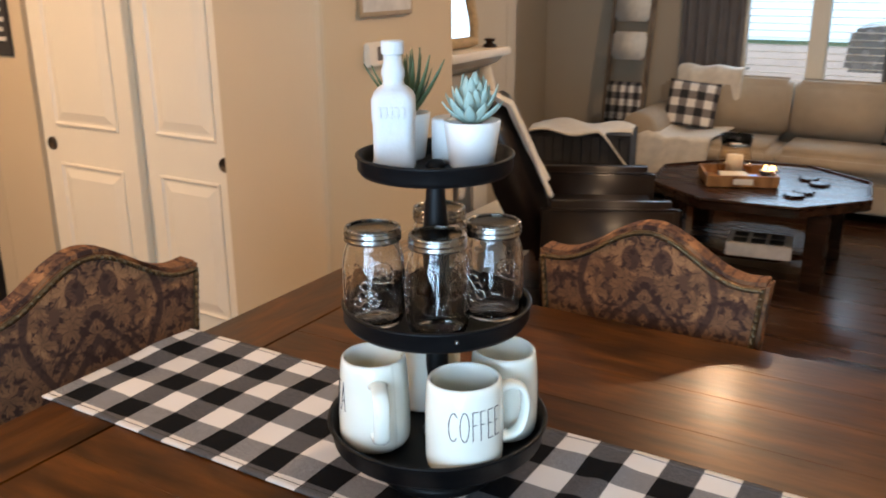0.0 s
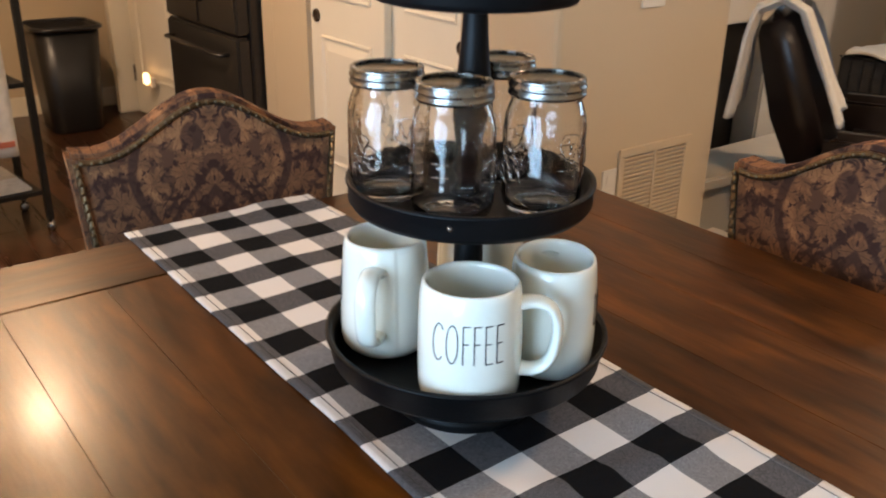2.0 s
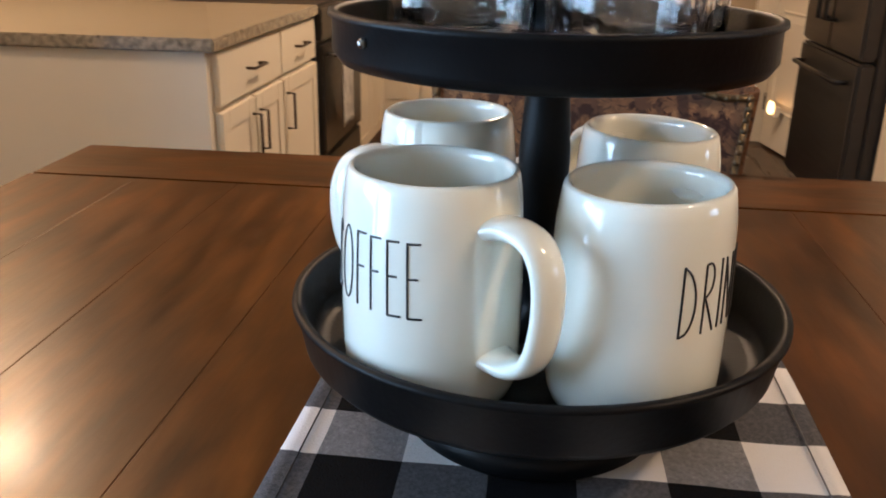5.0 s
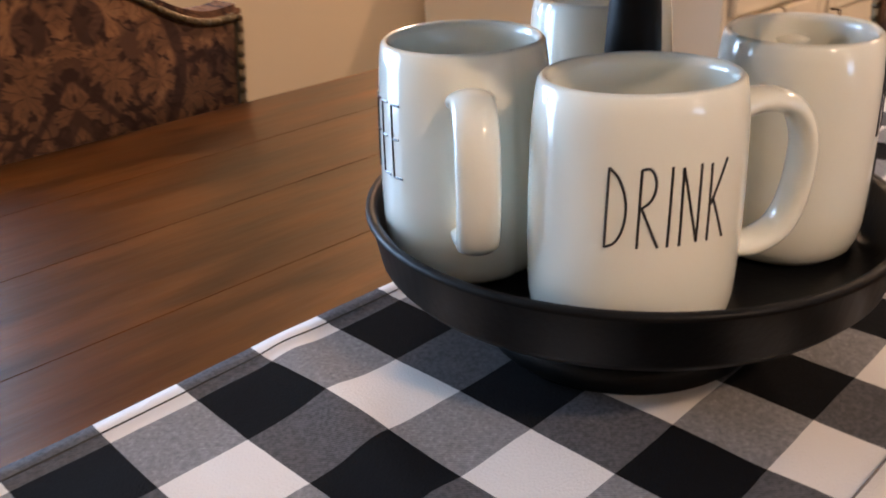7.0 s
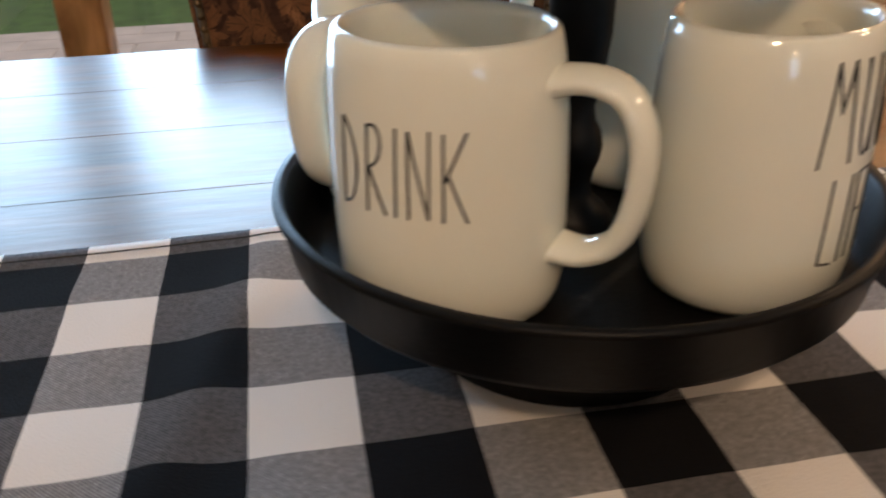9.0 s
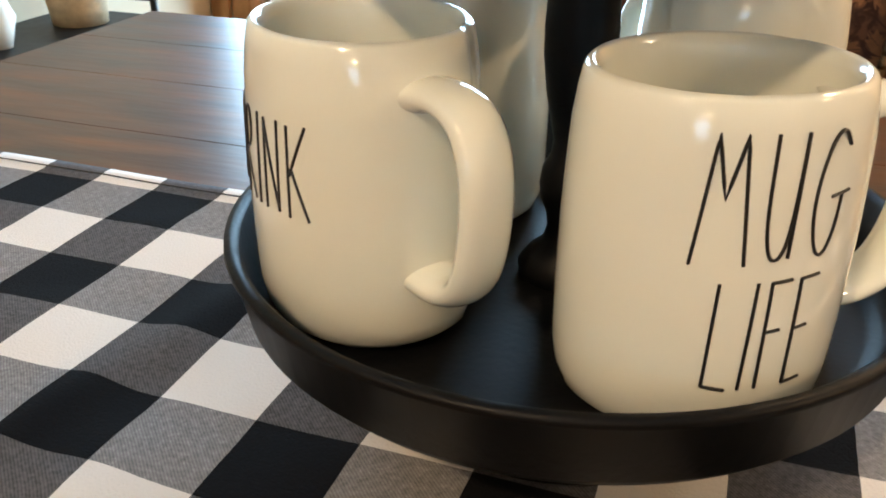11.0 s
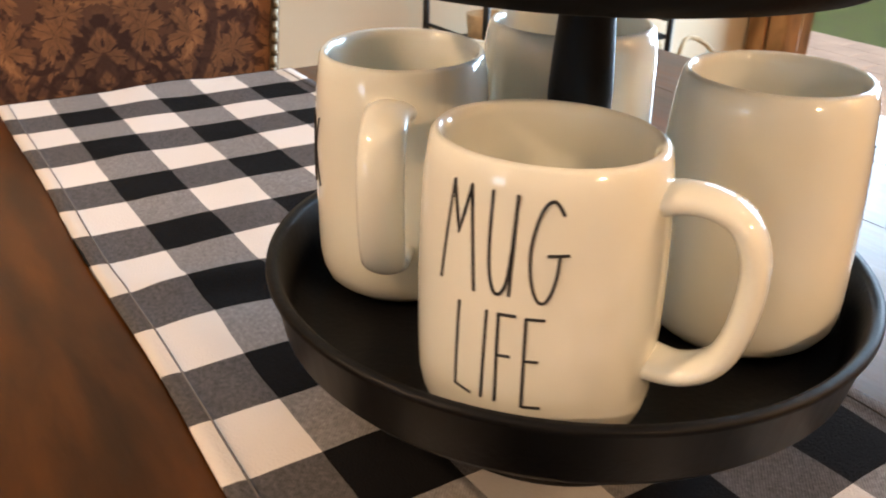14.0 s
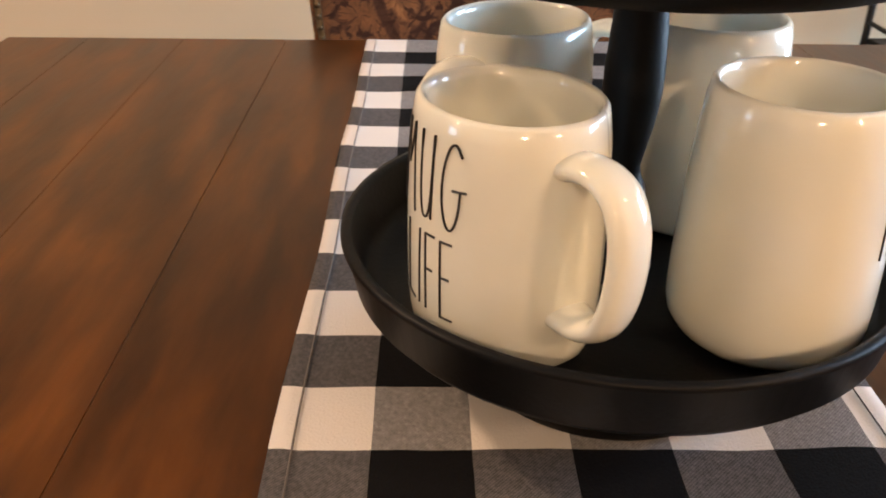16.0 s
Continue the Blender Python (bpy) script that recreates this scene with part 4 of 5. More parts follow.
part("wick", tube([(0, 0, 0.052), (0.001, 0, 0.062)], 0.0008, 6), CHARCOAL, candle, "dark wick")

# ---- kitchen side ----
def bar_pull(parent, p, q, out):
    o = Vector(out)
    part("handle", tube([Vector(p), Vector(p) + o, Vector(q) + o, Vector(q)], 0.005, 8), BRONZE, parent, "dark bronze bar pull", True)


def base_cabinet(x0, x1, y_front, facing, drawer=True):
    """Painted base unit; facing +1 looks north, -1 would look south."""
    c = thing("base_cabinet", "white painted kitchen base cabinet with drawer and door", "cabinet", group="kitchen base cabinets")
    w = x1 - x0
    part("body", box(x0, x1, y_front - 0.60, y_front, 0.09, 0.865, 0.002), WHITE, c)
    part("toe_kick", box(x0, x1, y_front - 0.58, y_front - 0.07, 0, 0.0895), DARKWOOD, c)
    d = part("drawer_front", box(x0 + 0.006, x1 - 0.006, y_front + 0.001, y_front + 0.021, 0.70, 0.855, 0.004), WHITE, c)
    bar_pull(d, ((x0 + x1) / 2 - 0.06, y_front + 0.021, 0.78), ((x0 + x1) / 2 + 0.06, y_front + 0.021, 0.78), (0, 0.028, 0))
    n = 2 if w > 0.55 else 1
    for i in range(n):
        a, b_ = x0 + 0.006 + i * w / n, x0 + (i + 1) * w / n - 0.006
        dr = part("door", box(a, b_, y_front + 0.001, y_front + 0.019, 0.10, 0.685, 0.003), WHITE, c)
        part("frame", box(a + 0.002, a + 0.06, y_front + 0.0192, y_front + 0.025, 0.102, 0.683, 0.002), WHITE, dr)
        part("frame", box(b_ - 0.06, b_ - 0.002, y_front + 0.0192, y_front + 0.025, 0.102, 0.683, 0.002), WHITE, dr)
        part("frame", box(a + 0.0605, b_ - 0.0605, y_front + 0.0192, y_front + 0.0248, 0.102, 0.16, 0.002), WHITE, dr)
        part("frame", box(a + 0.0605, b_ - 0.0605, y_front + 0.0192, y_front + 0.0248, 0.625, 0.683, 0.002), WHITE, dr)
        hx = b_ - 0.03 if (n == 2 and i == 0) or n == 1 else a + 0.03
        bar_pull(dr, (hx, y_front + 0.025, 0.50), (hx, y_front + 0.025, 0.63), (0, 0.028, 0))


FY = -0.965
base_cabinet(-2.62, -1.995, FY, 1)
base_cabinet(-3.10, -2.622, FY, 1)
tagged(part("end_panel", box(-1.993, -1.965, FY - 1.20, FY, 0.0, 0.865, 0.002), WHITE), "plain white painted end panel of the kitchen island", "panel")
tagged(part("worktop", box(-3.11, -1.94, FY - 1.21, FY + 0.035, 0.866, 0.905, 0.006), GRANITE), "speckled tan granite worktop on white cabinets", "worktop")
rng2 = thing("kitchen_range", "black and stainless steel kitchen range beside white cabinets", "range", pose(0, 0, 0))
part("body", box(-3.88, -3.115, FY - 0.62, FY + 0.01, 0.02, 0.90, 0.004), PLASTIC, rng2)
part("oven_door", box(-3.86, -3.135, FY + 0.011, FY + 0.045, 0.28, 0.74, 0.006), FRIDGE, rng2)
part("warming_drawer", box(-3.86, -3.135, FY + 0.011, FY + 0.040, 0.06, 0.26, 0.005), FRIDGE, rng2)
part("control_panel", box(-3.86, -3.135, FY + 0.011, FY + 0.040, 0.76, 0.89, 0.005), FRIDGE, rng2)
part("oven_handle", tube([(-3.80, FY + 0.045, 0.70), (-3.80, FY + 0.085, 0.70), (-3.19, FY + 0.085, 0.70), (-3.19, FY + 0.045, 0.70)], 0.010, 8), STEEL, rng2, "steel bar handle", True)
towel = part("dish_towel", sheet(10, 12, lambda u, v: (-3.45 + 0.2 * u, FY + 0.098 + 0.004 * math.sin(u * 14), 0.72 - 0.34 * v), (0, 0.006, 0)), PLAID, None, "", True)
tagged(towel, "pale striped dish towel hung on the oven handle", "towel")
base_cabinet(-4.60, -3.885, FY, 1)
tagged(part("worktop", box(-4.61, -3.885, FY - 0.62, FY + 0.035, 0.866, 0.905, 0.006), GRANITE), "speckled tan granite worktop beside the range", "worktop")
pantry = thing("tall_cabinet", "tall cream painted cabinet with two doors", "cabinet", pose(0, 0, 0))
part("body", box(-5.29, -4.98, -1.30, -0.25, 0.10, 2.20, 0.003), WHITE, pantry)
part("plinth", box(-5.29, -5.00, -1.30, -0.25, 0.0, 0.0995), OAK, pantry)
for y0, y1 in ((-1.29, -0.78), (-0.77, -0.26)):
    for z0, z1 in ((0.12, 1.02), (1.04, 2.18)):
        dr = part("door", box(-4.979, -4.96, y0, y1, z0, z1, 0.003), WHITE, pantry)
        part("raised_panel", box(-4.9598, -4.950, y0 + 0.07, y1 - 0.07, z0 + 0.07, z1 - 0.07, 0.004), WHITE, dr)
rug = part("kitchen_mat", box(-4.85, -4.05, -0.80, -0.20, -0.002, 0.010, 0.004), BASKET)
tagged(rug, "tan woven mat on the dark kitchen floor", "mat")

fridge = thing("refrigerator", "dark stainless steel refrigerator with vertical handles", "refrigerator", pose(0, 0, 0))
part("body", box(-4.22, -3.335, 1.33, 2.09, 0.03, 1.78, 0.006), FRIDGE, fridge)
for x0, x1 in ((-4.215, -3.783), (-3.777, -3.34)):
    d = part("door", box(x0, x1, 1.255, 1.329, 0.72, 1.77, 0.012), FRIDGE, fridge)
    hx = x1 - 0.05 if x0 < -4 else x0 + 0.05
    part("handle", tube([(hx, 1.255, 0.85), (hx, 1.205, 0.85), (hx, 1.205, 1.65), (hx, 1.255, 1.65)], 0.011, 8), FRIDGE, d, "", True)
d = part("freezer_drawer", box(-4.215, -3.34, 1.255, 1.329, 0.06, 0.71, 0.012), FRIDGE, fridge)
part("handle", tube([(-4.12, 1.255, 0.62), (-4.12, 1.205, 0.62), (-3.44, 1.205, 0.62), (-3.44, 1.255, 0.62)], 0.011, 8), FRIDGE, d, "", True)
for x in (-4.15, -3.42):
    part("foot", box(x - 0.02, x + 0.02, 1.40, 1.44, 0.0, 0.0298), PLASTIC, fridge)

hall = thing("door_3", "white panelled interior door standing ajar", "door", pose(-4.98, 1.30, 0.012, 0, 0, 10), kind="structure")
leaf = panel_leaf(hall, 0.60, 2.03, WHITE, cols=1)
bm = lathe([(0, 0.0), (0.030, 0.0), (0.030, 0.006), (0.011, 0.010), (0.011, 0.028), (0.026, 0.036), (0.028, 0.048), (0.018, 0.058), (0, 0.060)], 24)
bmesh.ops.rotate(bm, verts=bm.verts[:], matrix=Matrix.Rotation(radians(90), 3, "X"))
bmesh.ops.translate(bm, verts=bm.verts[:], vec=(0.54, -0.001, 0.95))
part("knob", bm, BRONZE, leaf, "dark bronze door knob", True)
for z in (0.25, 1.75):
    part("hinge", box(-0.004, 0.012, -0.008, -0.0005, z - 0.05, z + 0.05, 0.002), BRONZE, leaf, "bronze hinge")
setting("trim", box(-5.10, -5.035, 1.20, 1.36, 0, 2.10, 0.004), WHITE, "white door casing by the kitchen", "trim")
night = thing("night_light", "small glowing plug-in night light near the floor", "night light", pose(-4.70, 1.285, 0.26))
part("body", box(-0.025, 0.025, 0.0, 0.035, -0.04, 0.02, 0.005), IVORY, night)
part("shade", box(-0.022, 0.022, -0.03, -0.0005, -0.02, 0.05, 0.008), LED, night, "glowing amber shade")

binn = thing("trash_can", "tall black plastic trash can on the kitchen floor", "trash can", pose(-4.86, 0.86, 0))
part("bucket", lathe([(0, 0), (0.150, 0), (0.158, 0.01), (0.195, 0.60), (0.185, 0.60), (0.15, 0.02), (0, 0.02)], 40, shape=lambda a, z: min(1.12, 0.92 / max(abs(math.cos(a)), abs(math.sin(a)))) if True else 1), PLASTIC, binn, "", True)
part("rim", tube([(0.200 * 1.02 * math.cos(a) * min(1.12, 0.92 / max(abs(math.cos(a)), abs(math.sin(a)))), 0.200 * 1.02 * math.sin(a) * min(1.12, 0.92 / max(abs(math.cos(a)), abs(math.sin(a)))), 0.605) for a in (2 * math.pi * i / 40 for i in range(40))], 0.014, 8, closed=True), PLASTIC, binn, "", True)

cart = thing("rolling_cart", "black metal rolling cart with papers on its shelf", "cart", pose(-3.36, 0.10, 0, 0, 0, 6))
for x in (-0.16, 0.16):
    for y in (-0.17, 0.17):
        p = part("post", box(x - 0.014, x + 0.014, y - 0.014, y + 0.014, 0.05, 1.05, 0.003), IRON, cart)
        part("caster", lathe([(0, 0), (0.016, 0.004), (0.020, 0.02), (0.014, 0.040), (0, 0.049)], 16, at=(x, y, 0)), STEEL, p, "bright caster", True)
for z in (0.16, 0.62, 1.03):
    part("shelf", box(-0.15, 0.15, -0.16, 0.16, z, z + 0.02, 0.002), IRON, cart)
mag = thing("magazine_stack", "loose stack of pale papers on the black cart", "magazines", pose(-3.36, 0.10, 0.181, 0, 0, 6))
for i in range(5):
    part("magazine", box(-0.12 + 0.004 * i, 0.12 - 0.006 * i, -0.14, 0.13 - 0.01 * i, 0.012 * i, 0.012 * i + 0.011, 0.002), PAPER, mag)
cloth2 = thing("printed_towel", "cream tea towel with a dark printed blot and red band", "towel", pose(-3.185, 0.09, 0.34))
part("cloth", sheet(8, 12, lambda u, v: (0.012 + 0.004 * math.sin(u * 9), -0.11 + 0.22 * u, 0.02 + 0.50 * v), (0.006, 0, 0)), PAPER, cloth2, "", True)
part("print", lathe([(0, -0.012), (0.05, -0.01), (0.06, 0.04), (0.045, 0.10), (0.03, 0.15), (0.034, 0.19), (0, 0.21)], 20, at=(0, 0, 0.16), shape=lambda a, z: 0.3 + 0.7 * abs(math.sin(a))), CHARCOAL, cloth2, "dark printed blot", True)
part("band", box(0.0125, 0.0185, -0.10, 0.10, 0.06, 0.085, 0.001), material("brick_red_thread", (0.42, 0.12, 0.07), 0.9, bump=0.3), cloth2, "red woven band")

# ---- closet side wall ----
sw = thing("light_switch", "ivory double rocker light switch plate", "switch", pose(CX + 0.001, 1.80, 1.115))
part("plate", box(0, 0.006, -0.058, 0.058, -0.058, 0.058, 0.002), IVORY, sw)
for y in (-0.023, 0.023):
    part("rocker", box(0.0062, 0.010, y - 0.016, y + 0.016, -0.033, 0.033, 0.0015), IVORY, sw)
out = thing("wall_outlet", "ivory electrical outlet plate low on the wall", "outlet", pose(CX + 0.001, 1.665, 0.47))
part("plate", box(0, 0.006, -0.035, 0.035, -0.058, 0.058, 0.002), IVORY, out)
for z in (-0.022, 0.022):
    part("socket", box(0.0062, 0.008, -0.016, 0.016, z - 0.014, z + 0.014, 0.001), IVORY, out)
th = thing("thermostat", "white wall thermostat with a small grey screen", "thermostat", pose(CX + 0.001, 1.668, 1.287))
part("case", box(0, 0.022, -0.060, 0.060, -0.042, 0.042, 0.006), IVORY, th)
part("screen", box(0.0222, 0.0235, -0.004, 0.045, -0.022, 0.026, 0.001), CURTAIN, th, "small grey display")
vent = thing("air_return_grille", "white metal return air grille with thin louvres", "vent", pose(CX + 0.001, 1.895, 0.36))
for y0, y1, z0, z1 in ((-0.19, 0.19, 0.20, 0.23), (-0.19, 0.19, -0.23, -0.20), (-0.19, -0.16, -0.1995, 0.1995), (0.16, 0.19, -0.1995, 0.1995), (-0.008, 0.008, -0.1995, 0.1995)):
    part("frame", box(0.001, 0.010, y0, y1, z0, z1, 0.002), WALL, vent)
part("backing", box(0.0, 0.0009, -0.165, 0.165, -0.205, 0.205), GREY_WALL, vent)
slat = finish("slat", box(0.0015, 0.0085, -0.1595, -0.0085, -0.003, 0.003), WALL)
for i in range(25):
    for dy in (0, 0.168):
        s = part("slat", slat, None, vent)
        s.matrix_basis = pose(0, dy, -0.19 + 0.0158 * i, 0, 0, 0)
pic = thing("picture_frame", "pale wood framed picture on the beige wall", "picture", pose(CX + 0.001, 1.740, 1.580))
part("frame", box(0, 0.018, -0.165, 0.165, -0.165, 0.165, 0.004), material("pale_frame_wood", (0.40, 0.29, 0.17), 0.5, vary=0.25, scale=30), pic, "pale wooden frame")
part("mat_board", box(0.0182, 0.020, -0.148, 0.148, -0.148, 0.148), PAPER, pic)
tub = thing("litter_tray", "low beige plastic tray on the floor by the wall", "tray", pose(-1.08, 2.02, 0))
part("tub", prism([(-0.20, -0.24), (0.20, -0.24), (0.22, 0.26), (-0.22, 0.26)], 0.0, 0.16, 0.012), CREAM, tub)
part("rim", prism([(-0.225, -0.265), (0.225, -0.265), (0.245, 0.285), (-0.245, 0.285)], 0.1605, 0.178, 0.006), CREAM, tub)
dark = thing("wall_sign", "dark framed sign with pale illegible bars", "sign", pose(-3.02, CY - 0.014, 1.375))
part("board", box(-0.055, 0.055, 0, 0.012, -0.14, 0.14, 0.003), CHARCOAL, dark)
for i in range(5):
    part("bar", box(-0.035, 0.035 - 0.012 * (i % 2), -0.003, -0.0005, 0.08 - 0.04 * i, 0.098 - 0.04 * i), PAPER, dark)

# ---- fireplace ----
fp = thing("fireplace", "cream carved fireplace surround with a dark firebox", "fireplace", pose(-1.966, 2.86, 0) @ Matrix.Scale(0.975, 4, (0, 0, 1)))
part("shelf", box(0, 0.268, -0.60, 0.62, 1.150, 1.194, 0.008), CREAM, fp)
part("cornice", prism([(0.0, 1.06), (0.10, 1.06), (0.14, 1.085), (0.20, 1.11), (0.235, 1.149), (0.0, 1.149)], -0.57, 0.59, plane="xz"), CREAM, fp)
part("frieze", box(0, 0.12, -0.56, 0.58, 0.86, 1.0595, 0.006), CREAM, fp)
for y in (-0.47, 0.49):
    part("pilaster", box(0, 0.15, y - 0.09, y + 0.09, 0.08, 0.8595, 0.010), CREAM, fp)
    sc = [(0.152 + 0.05 * math.sin(2.6 * t) * (1 - 0.3 * t), y, 0.92 + 0.34 * (t - 0.5)) for t in (i / 14 for i in range(15))]
    part("corbel", tube(sc, [0.055 - 0.03 * abs(i / 14 - 0.3) for i in range(15)], 10), CREAM, fp, "carved scroll corbel", True)
    part("plinth", box(0, 0.18, y - 0.105, y + 0.105, 0.0, 0.0795, 0.006), CREAM, fp)
part("firebox", box(0, 0.02, -0.375, 0.395, 0.0, 0.8595), PLASTIC, fp, "dark firebox")
part("hearth", prism([(0.181, -0.70), (0.42, -0.66), (0.47, -0.40), (0.49, 0.0), (0.47, 0.42), (0.42, 0.68), (0.181, 0.72)], 0.24, 0.30, 0.012), CREAM, fp, "curved cream hearth ledge")
part("hearth_base", prism([(0.181, -0.66), (0.39, -0.62), (0.45, 0.0), (0.39, 0.64), (0.181, 0.68)], 0.0, 0.2395), CREAM, fp)
mir = thing("mantel_mirror", "gold framed mirror leaning on the mantel shelf", "mirror", pose(-1.86, 3.12, 1.166, 0, -8, 0))
ol = [(-0.20, 0), (0.20, 0), (0.22, 0.10), (0.19, 0.32), (0.10, 0.46), (0, 0.50), (-0.10, 0.46), (-0.19, 0.32), (-0.22, 0.10)]
part("frame", tube([(0.02, y, z + 0.03) for y, z in ol], 0.028, 8, closed=True), BASKET, mir, "ornate gold frame", True)
part("mirror_glass", prism([(y * 0.92, z * 0.94 + 0.035) for y, z in ol], 0.014, 0.020, plane="yz"), material("silvered_mirror", (0.8, 0.8, 0.8), 0.04, 1.0, vary=0.02), mir)
fig = part("candlestick", lathe([(0, 0), (0.04, 0), (0.035, 0.015), (0.02, 0.02), (0.02, 0.03), (0.03, 0.035), (0.03, 0.045), (0, 0.045)], 20, at=(-1.78, 3.38, 1.1645)), DARKWOOD, None, "", True)
tagged(fig, "small dark turned candlestick on the mantel", "candlestick")

# ---- living room ----
ac = thing("armchair", "dark brown leather recliner with a cream throw over it", "armchair", pose(-0.98, 2.95, 0, 0, 0, 27))
part("seat", box(-0.22, 0.34, -0.28, 0.28, 0.24, 0.48, 0.05, segs=3), LEATHER, ac, "", True)
part("base", box(-0.24, 0.32, -0.30, 0.30, 0.03, 0.2395, 0.02), LEATHER, ac)
back = [(-0.32, 0.30), (-0.15, 0.30), (-0.25, 0.62), (-0.36, 0.90), (-0.41, 0.98), (-0.48, 1.015), (-0.55, 0.98), (-0.56, 0.90), (-0.47, 0.60)]
part("backrest", prism(back, -0.30, 0.30, 0.04, plane="xz"), LEATHER, ac, "", True)
for y0, y1 in ((-0.42, -0.29), (0.29, 0.42)):
    arm = part("arm", box(-0.26, 0.34, y0, y1, 0.05, 0.60, 0.04, segs=3), LEATHER, ac, "", True)
    part("piping", tube([(-0.24, y0 + 0.004, 0.575), (0.32, y0 + 0.004, 0.575)], 0.006, 6), LEATHER, arm, "", True)
for x in (-0.2, 0.28):
    for y in (-0.25, 0.25):
        part("foot", box(x - 0.03, x + 0.03, y - 0.03, y + 0.03, 0, 0.0295), DARKWOOD, ac)


HANG = [(-0.215, 0.600), (-0.275, 0.72), (-0.345, 0.88), (-0.40, 0.995), (-0.48, 1.040), (-0.56, 1.000), (-0.585, 0.90), (-0.595, 0.75), (-0.610, 0.60)]


def drape(u, v):
    k = min(int(v * (len(HANG) - 1)), len(HANG) - 2)
    f = v * (len(HANG) - 1) - k
    x, z = (HANG[k][c] * (1 - f) + HANG[k + 1][c] * f for c in (0, 1))
    wide = 0.20 + 0.16 * abs(2 * v - 1) ** 1.5
    return (x + 0.010 * math.sin(u * 15 + v * 5), -0.325 + wide * u + 0.012 * math.sin(v * 17), z + 0.012 * math.sin(u * 9 + v * 4))


throw = part("throw_blanket", sheet(14, 48, drape, (0.014, 0, -0.004)), FLEECE, None, "", True)
throw.matrix_world = pose(-0.98, 2.95, 0, 0, 0, 27)
tagged(throw, "cream fleece throw hung over the leather recliner", "blanket")

sofa = thing("sofa", "long tan upholstered sofa with rolled arms and loose cushions", "sofa", pose(-0.10, 0, 0) @ Matrix.Scale(0.935, 4, (0, 0, 1)))
part("base", box(-1.44, 1.00, 5.02, 5.80, 0.08, 0.30, 0.02), SOFA, sofa)
part("back_frame", box(-1.44, 1.00, 5.66, 5.84, 0.302, 0.80, 0.03, segs=3), SOFA, sofa, "", True)
for i, (x0, x1) in enumerate(((-1.20, -0.47), (-0.462, 0.268), (0.276, 0.98))):
    part("seat_cushion", box(x0, x1, 4.98, 5.56, 0.302, 0.48, 0.05, segs=4), SOFA, sofa, "", True)
    part("back_cushion", prism([(5.44, 0.47), (5.64, 0.47), (5.655, 0.80), (5.63, 0.885), (5.57, 0.90), (5.50, 0.86), (5.45, 0.66)], x0 + 0.005, x1 - 0.005, 0.035, plane="yz"), SOFA, sofa, "", True)
bm = box(-1.44, -1.222, 4.98, 5.80, 0.302, 0.56, 0.02)
part("arm", bm, SOFA, sofa, "", True)
bm = lathe([(0, 0), (0.10, 0), (0.125, 0.012), (0.13, 0.03), (0.13, 0.80), (0, 0.80)], 28)
bmesh.ops.rotate(bm, verts=bm.verts[:], matrix=Matrix.Rotation(radians(-90), 3, "X"))
bmesh.ops.translate(bm, verts=bm.verts[:], vec=(-1.36, 4.965, 0.53))
part("rolled_arm", bm, SOFA, sofa, "", True)
for x in (-1.38, 0.94):
    for y in (5.06, 5.74):
        part("foot", box(x - 0.03, x + 0.03, y - 0.03, y + 0.03, 0, 0.0795), DARKWOOD, sofa)


def throw2(u, v):
    s = v * 1.5
    x = -1.18 + 0.46 * u - 0.16 * v + 0.05 * v * u
    if s < 0.14:
        y, z = 5.62 - s * 0.96, 0.935 + 0.02 * math.sin(s / 0.14 * math.pi)
    elif s < 0.42:
        y, z = 5.486 - 0.06 * (s - 0.14), 0.935 - (s - 0.14) * 1.53
    elif s < 0.95:
        y, z = 5.468 - (s - 0.42), 0.505 + 0.02 * math.sin(u * 9)
    else:
        y, z = 4.938 - 0.03 * (s - 0.95), 0.505 - (s - 0.95) * 0.72
    return (x - 0.17, y + 0.014 * math.sin(u * 17 + v * 6), z * 0.94 + 0.008 * math.sin(u * 13))


t2 = part("throw_blanket", sheet(22, 44, throw2, (0, -0.012, 0.010)), FLEECE, None, "", True)
tagged(t2, "cream fleece throw spread over the sofa corner", "blanket")
pil = thing("throw_pillow", "square buffalo check pillow leaning on the cream throw", "pillow", pose(-1.21, 5.355, 0.640, -18, 5, 8))
bm = bmesh.new()
N = 14
grid = {}
for sgn in (1, -1):
    for i in range(N + 1):
        for j in range(N + 1):
            u, v = i / N * 2 - 1, j / N * 2 - 1
            th_ = 0.055 * (max(0, 1 - u * u) * max(0, 1 - v * v)) ** 0.42
            pinch = 1 - 0.10 * (abs(u * v)) ** 0.6 * 0 - 0.05 * (1 - abs(u)) * abs(v) ** 3 - 0.05 * (1 - abs(v)) * abs(u) ** 3
            key = (sgn if 0 < i < N and 0 < j < N else 0, i, j)
            if key not in grid:
                grid[key] = bm.verts.new((u * 0.180 * pinch, -sgn * th_, v * 0.165 * pinch))
    for i in range(N):
        for j in range(N):
            q = [grid[(sgn if 0 < a < N and 0 < c < N else 0, a, c)] for a, c in ((i, j), (i + 1, j), (i + 1, j + 1), (i, j + 1))]
            bm.faces.new(q if sgn > 0 else q[::-1])


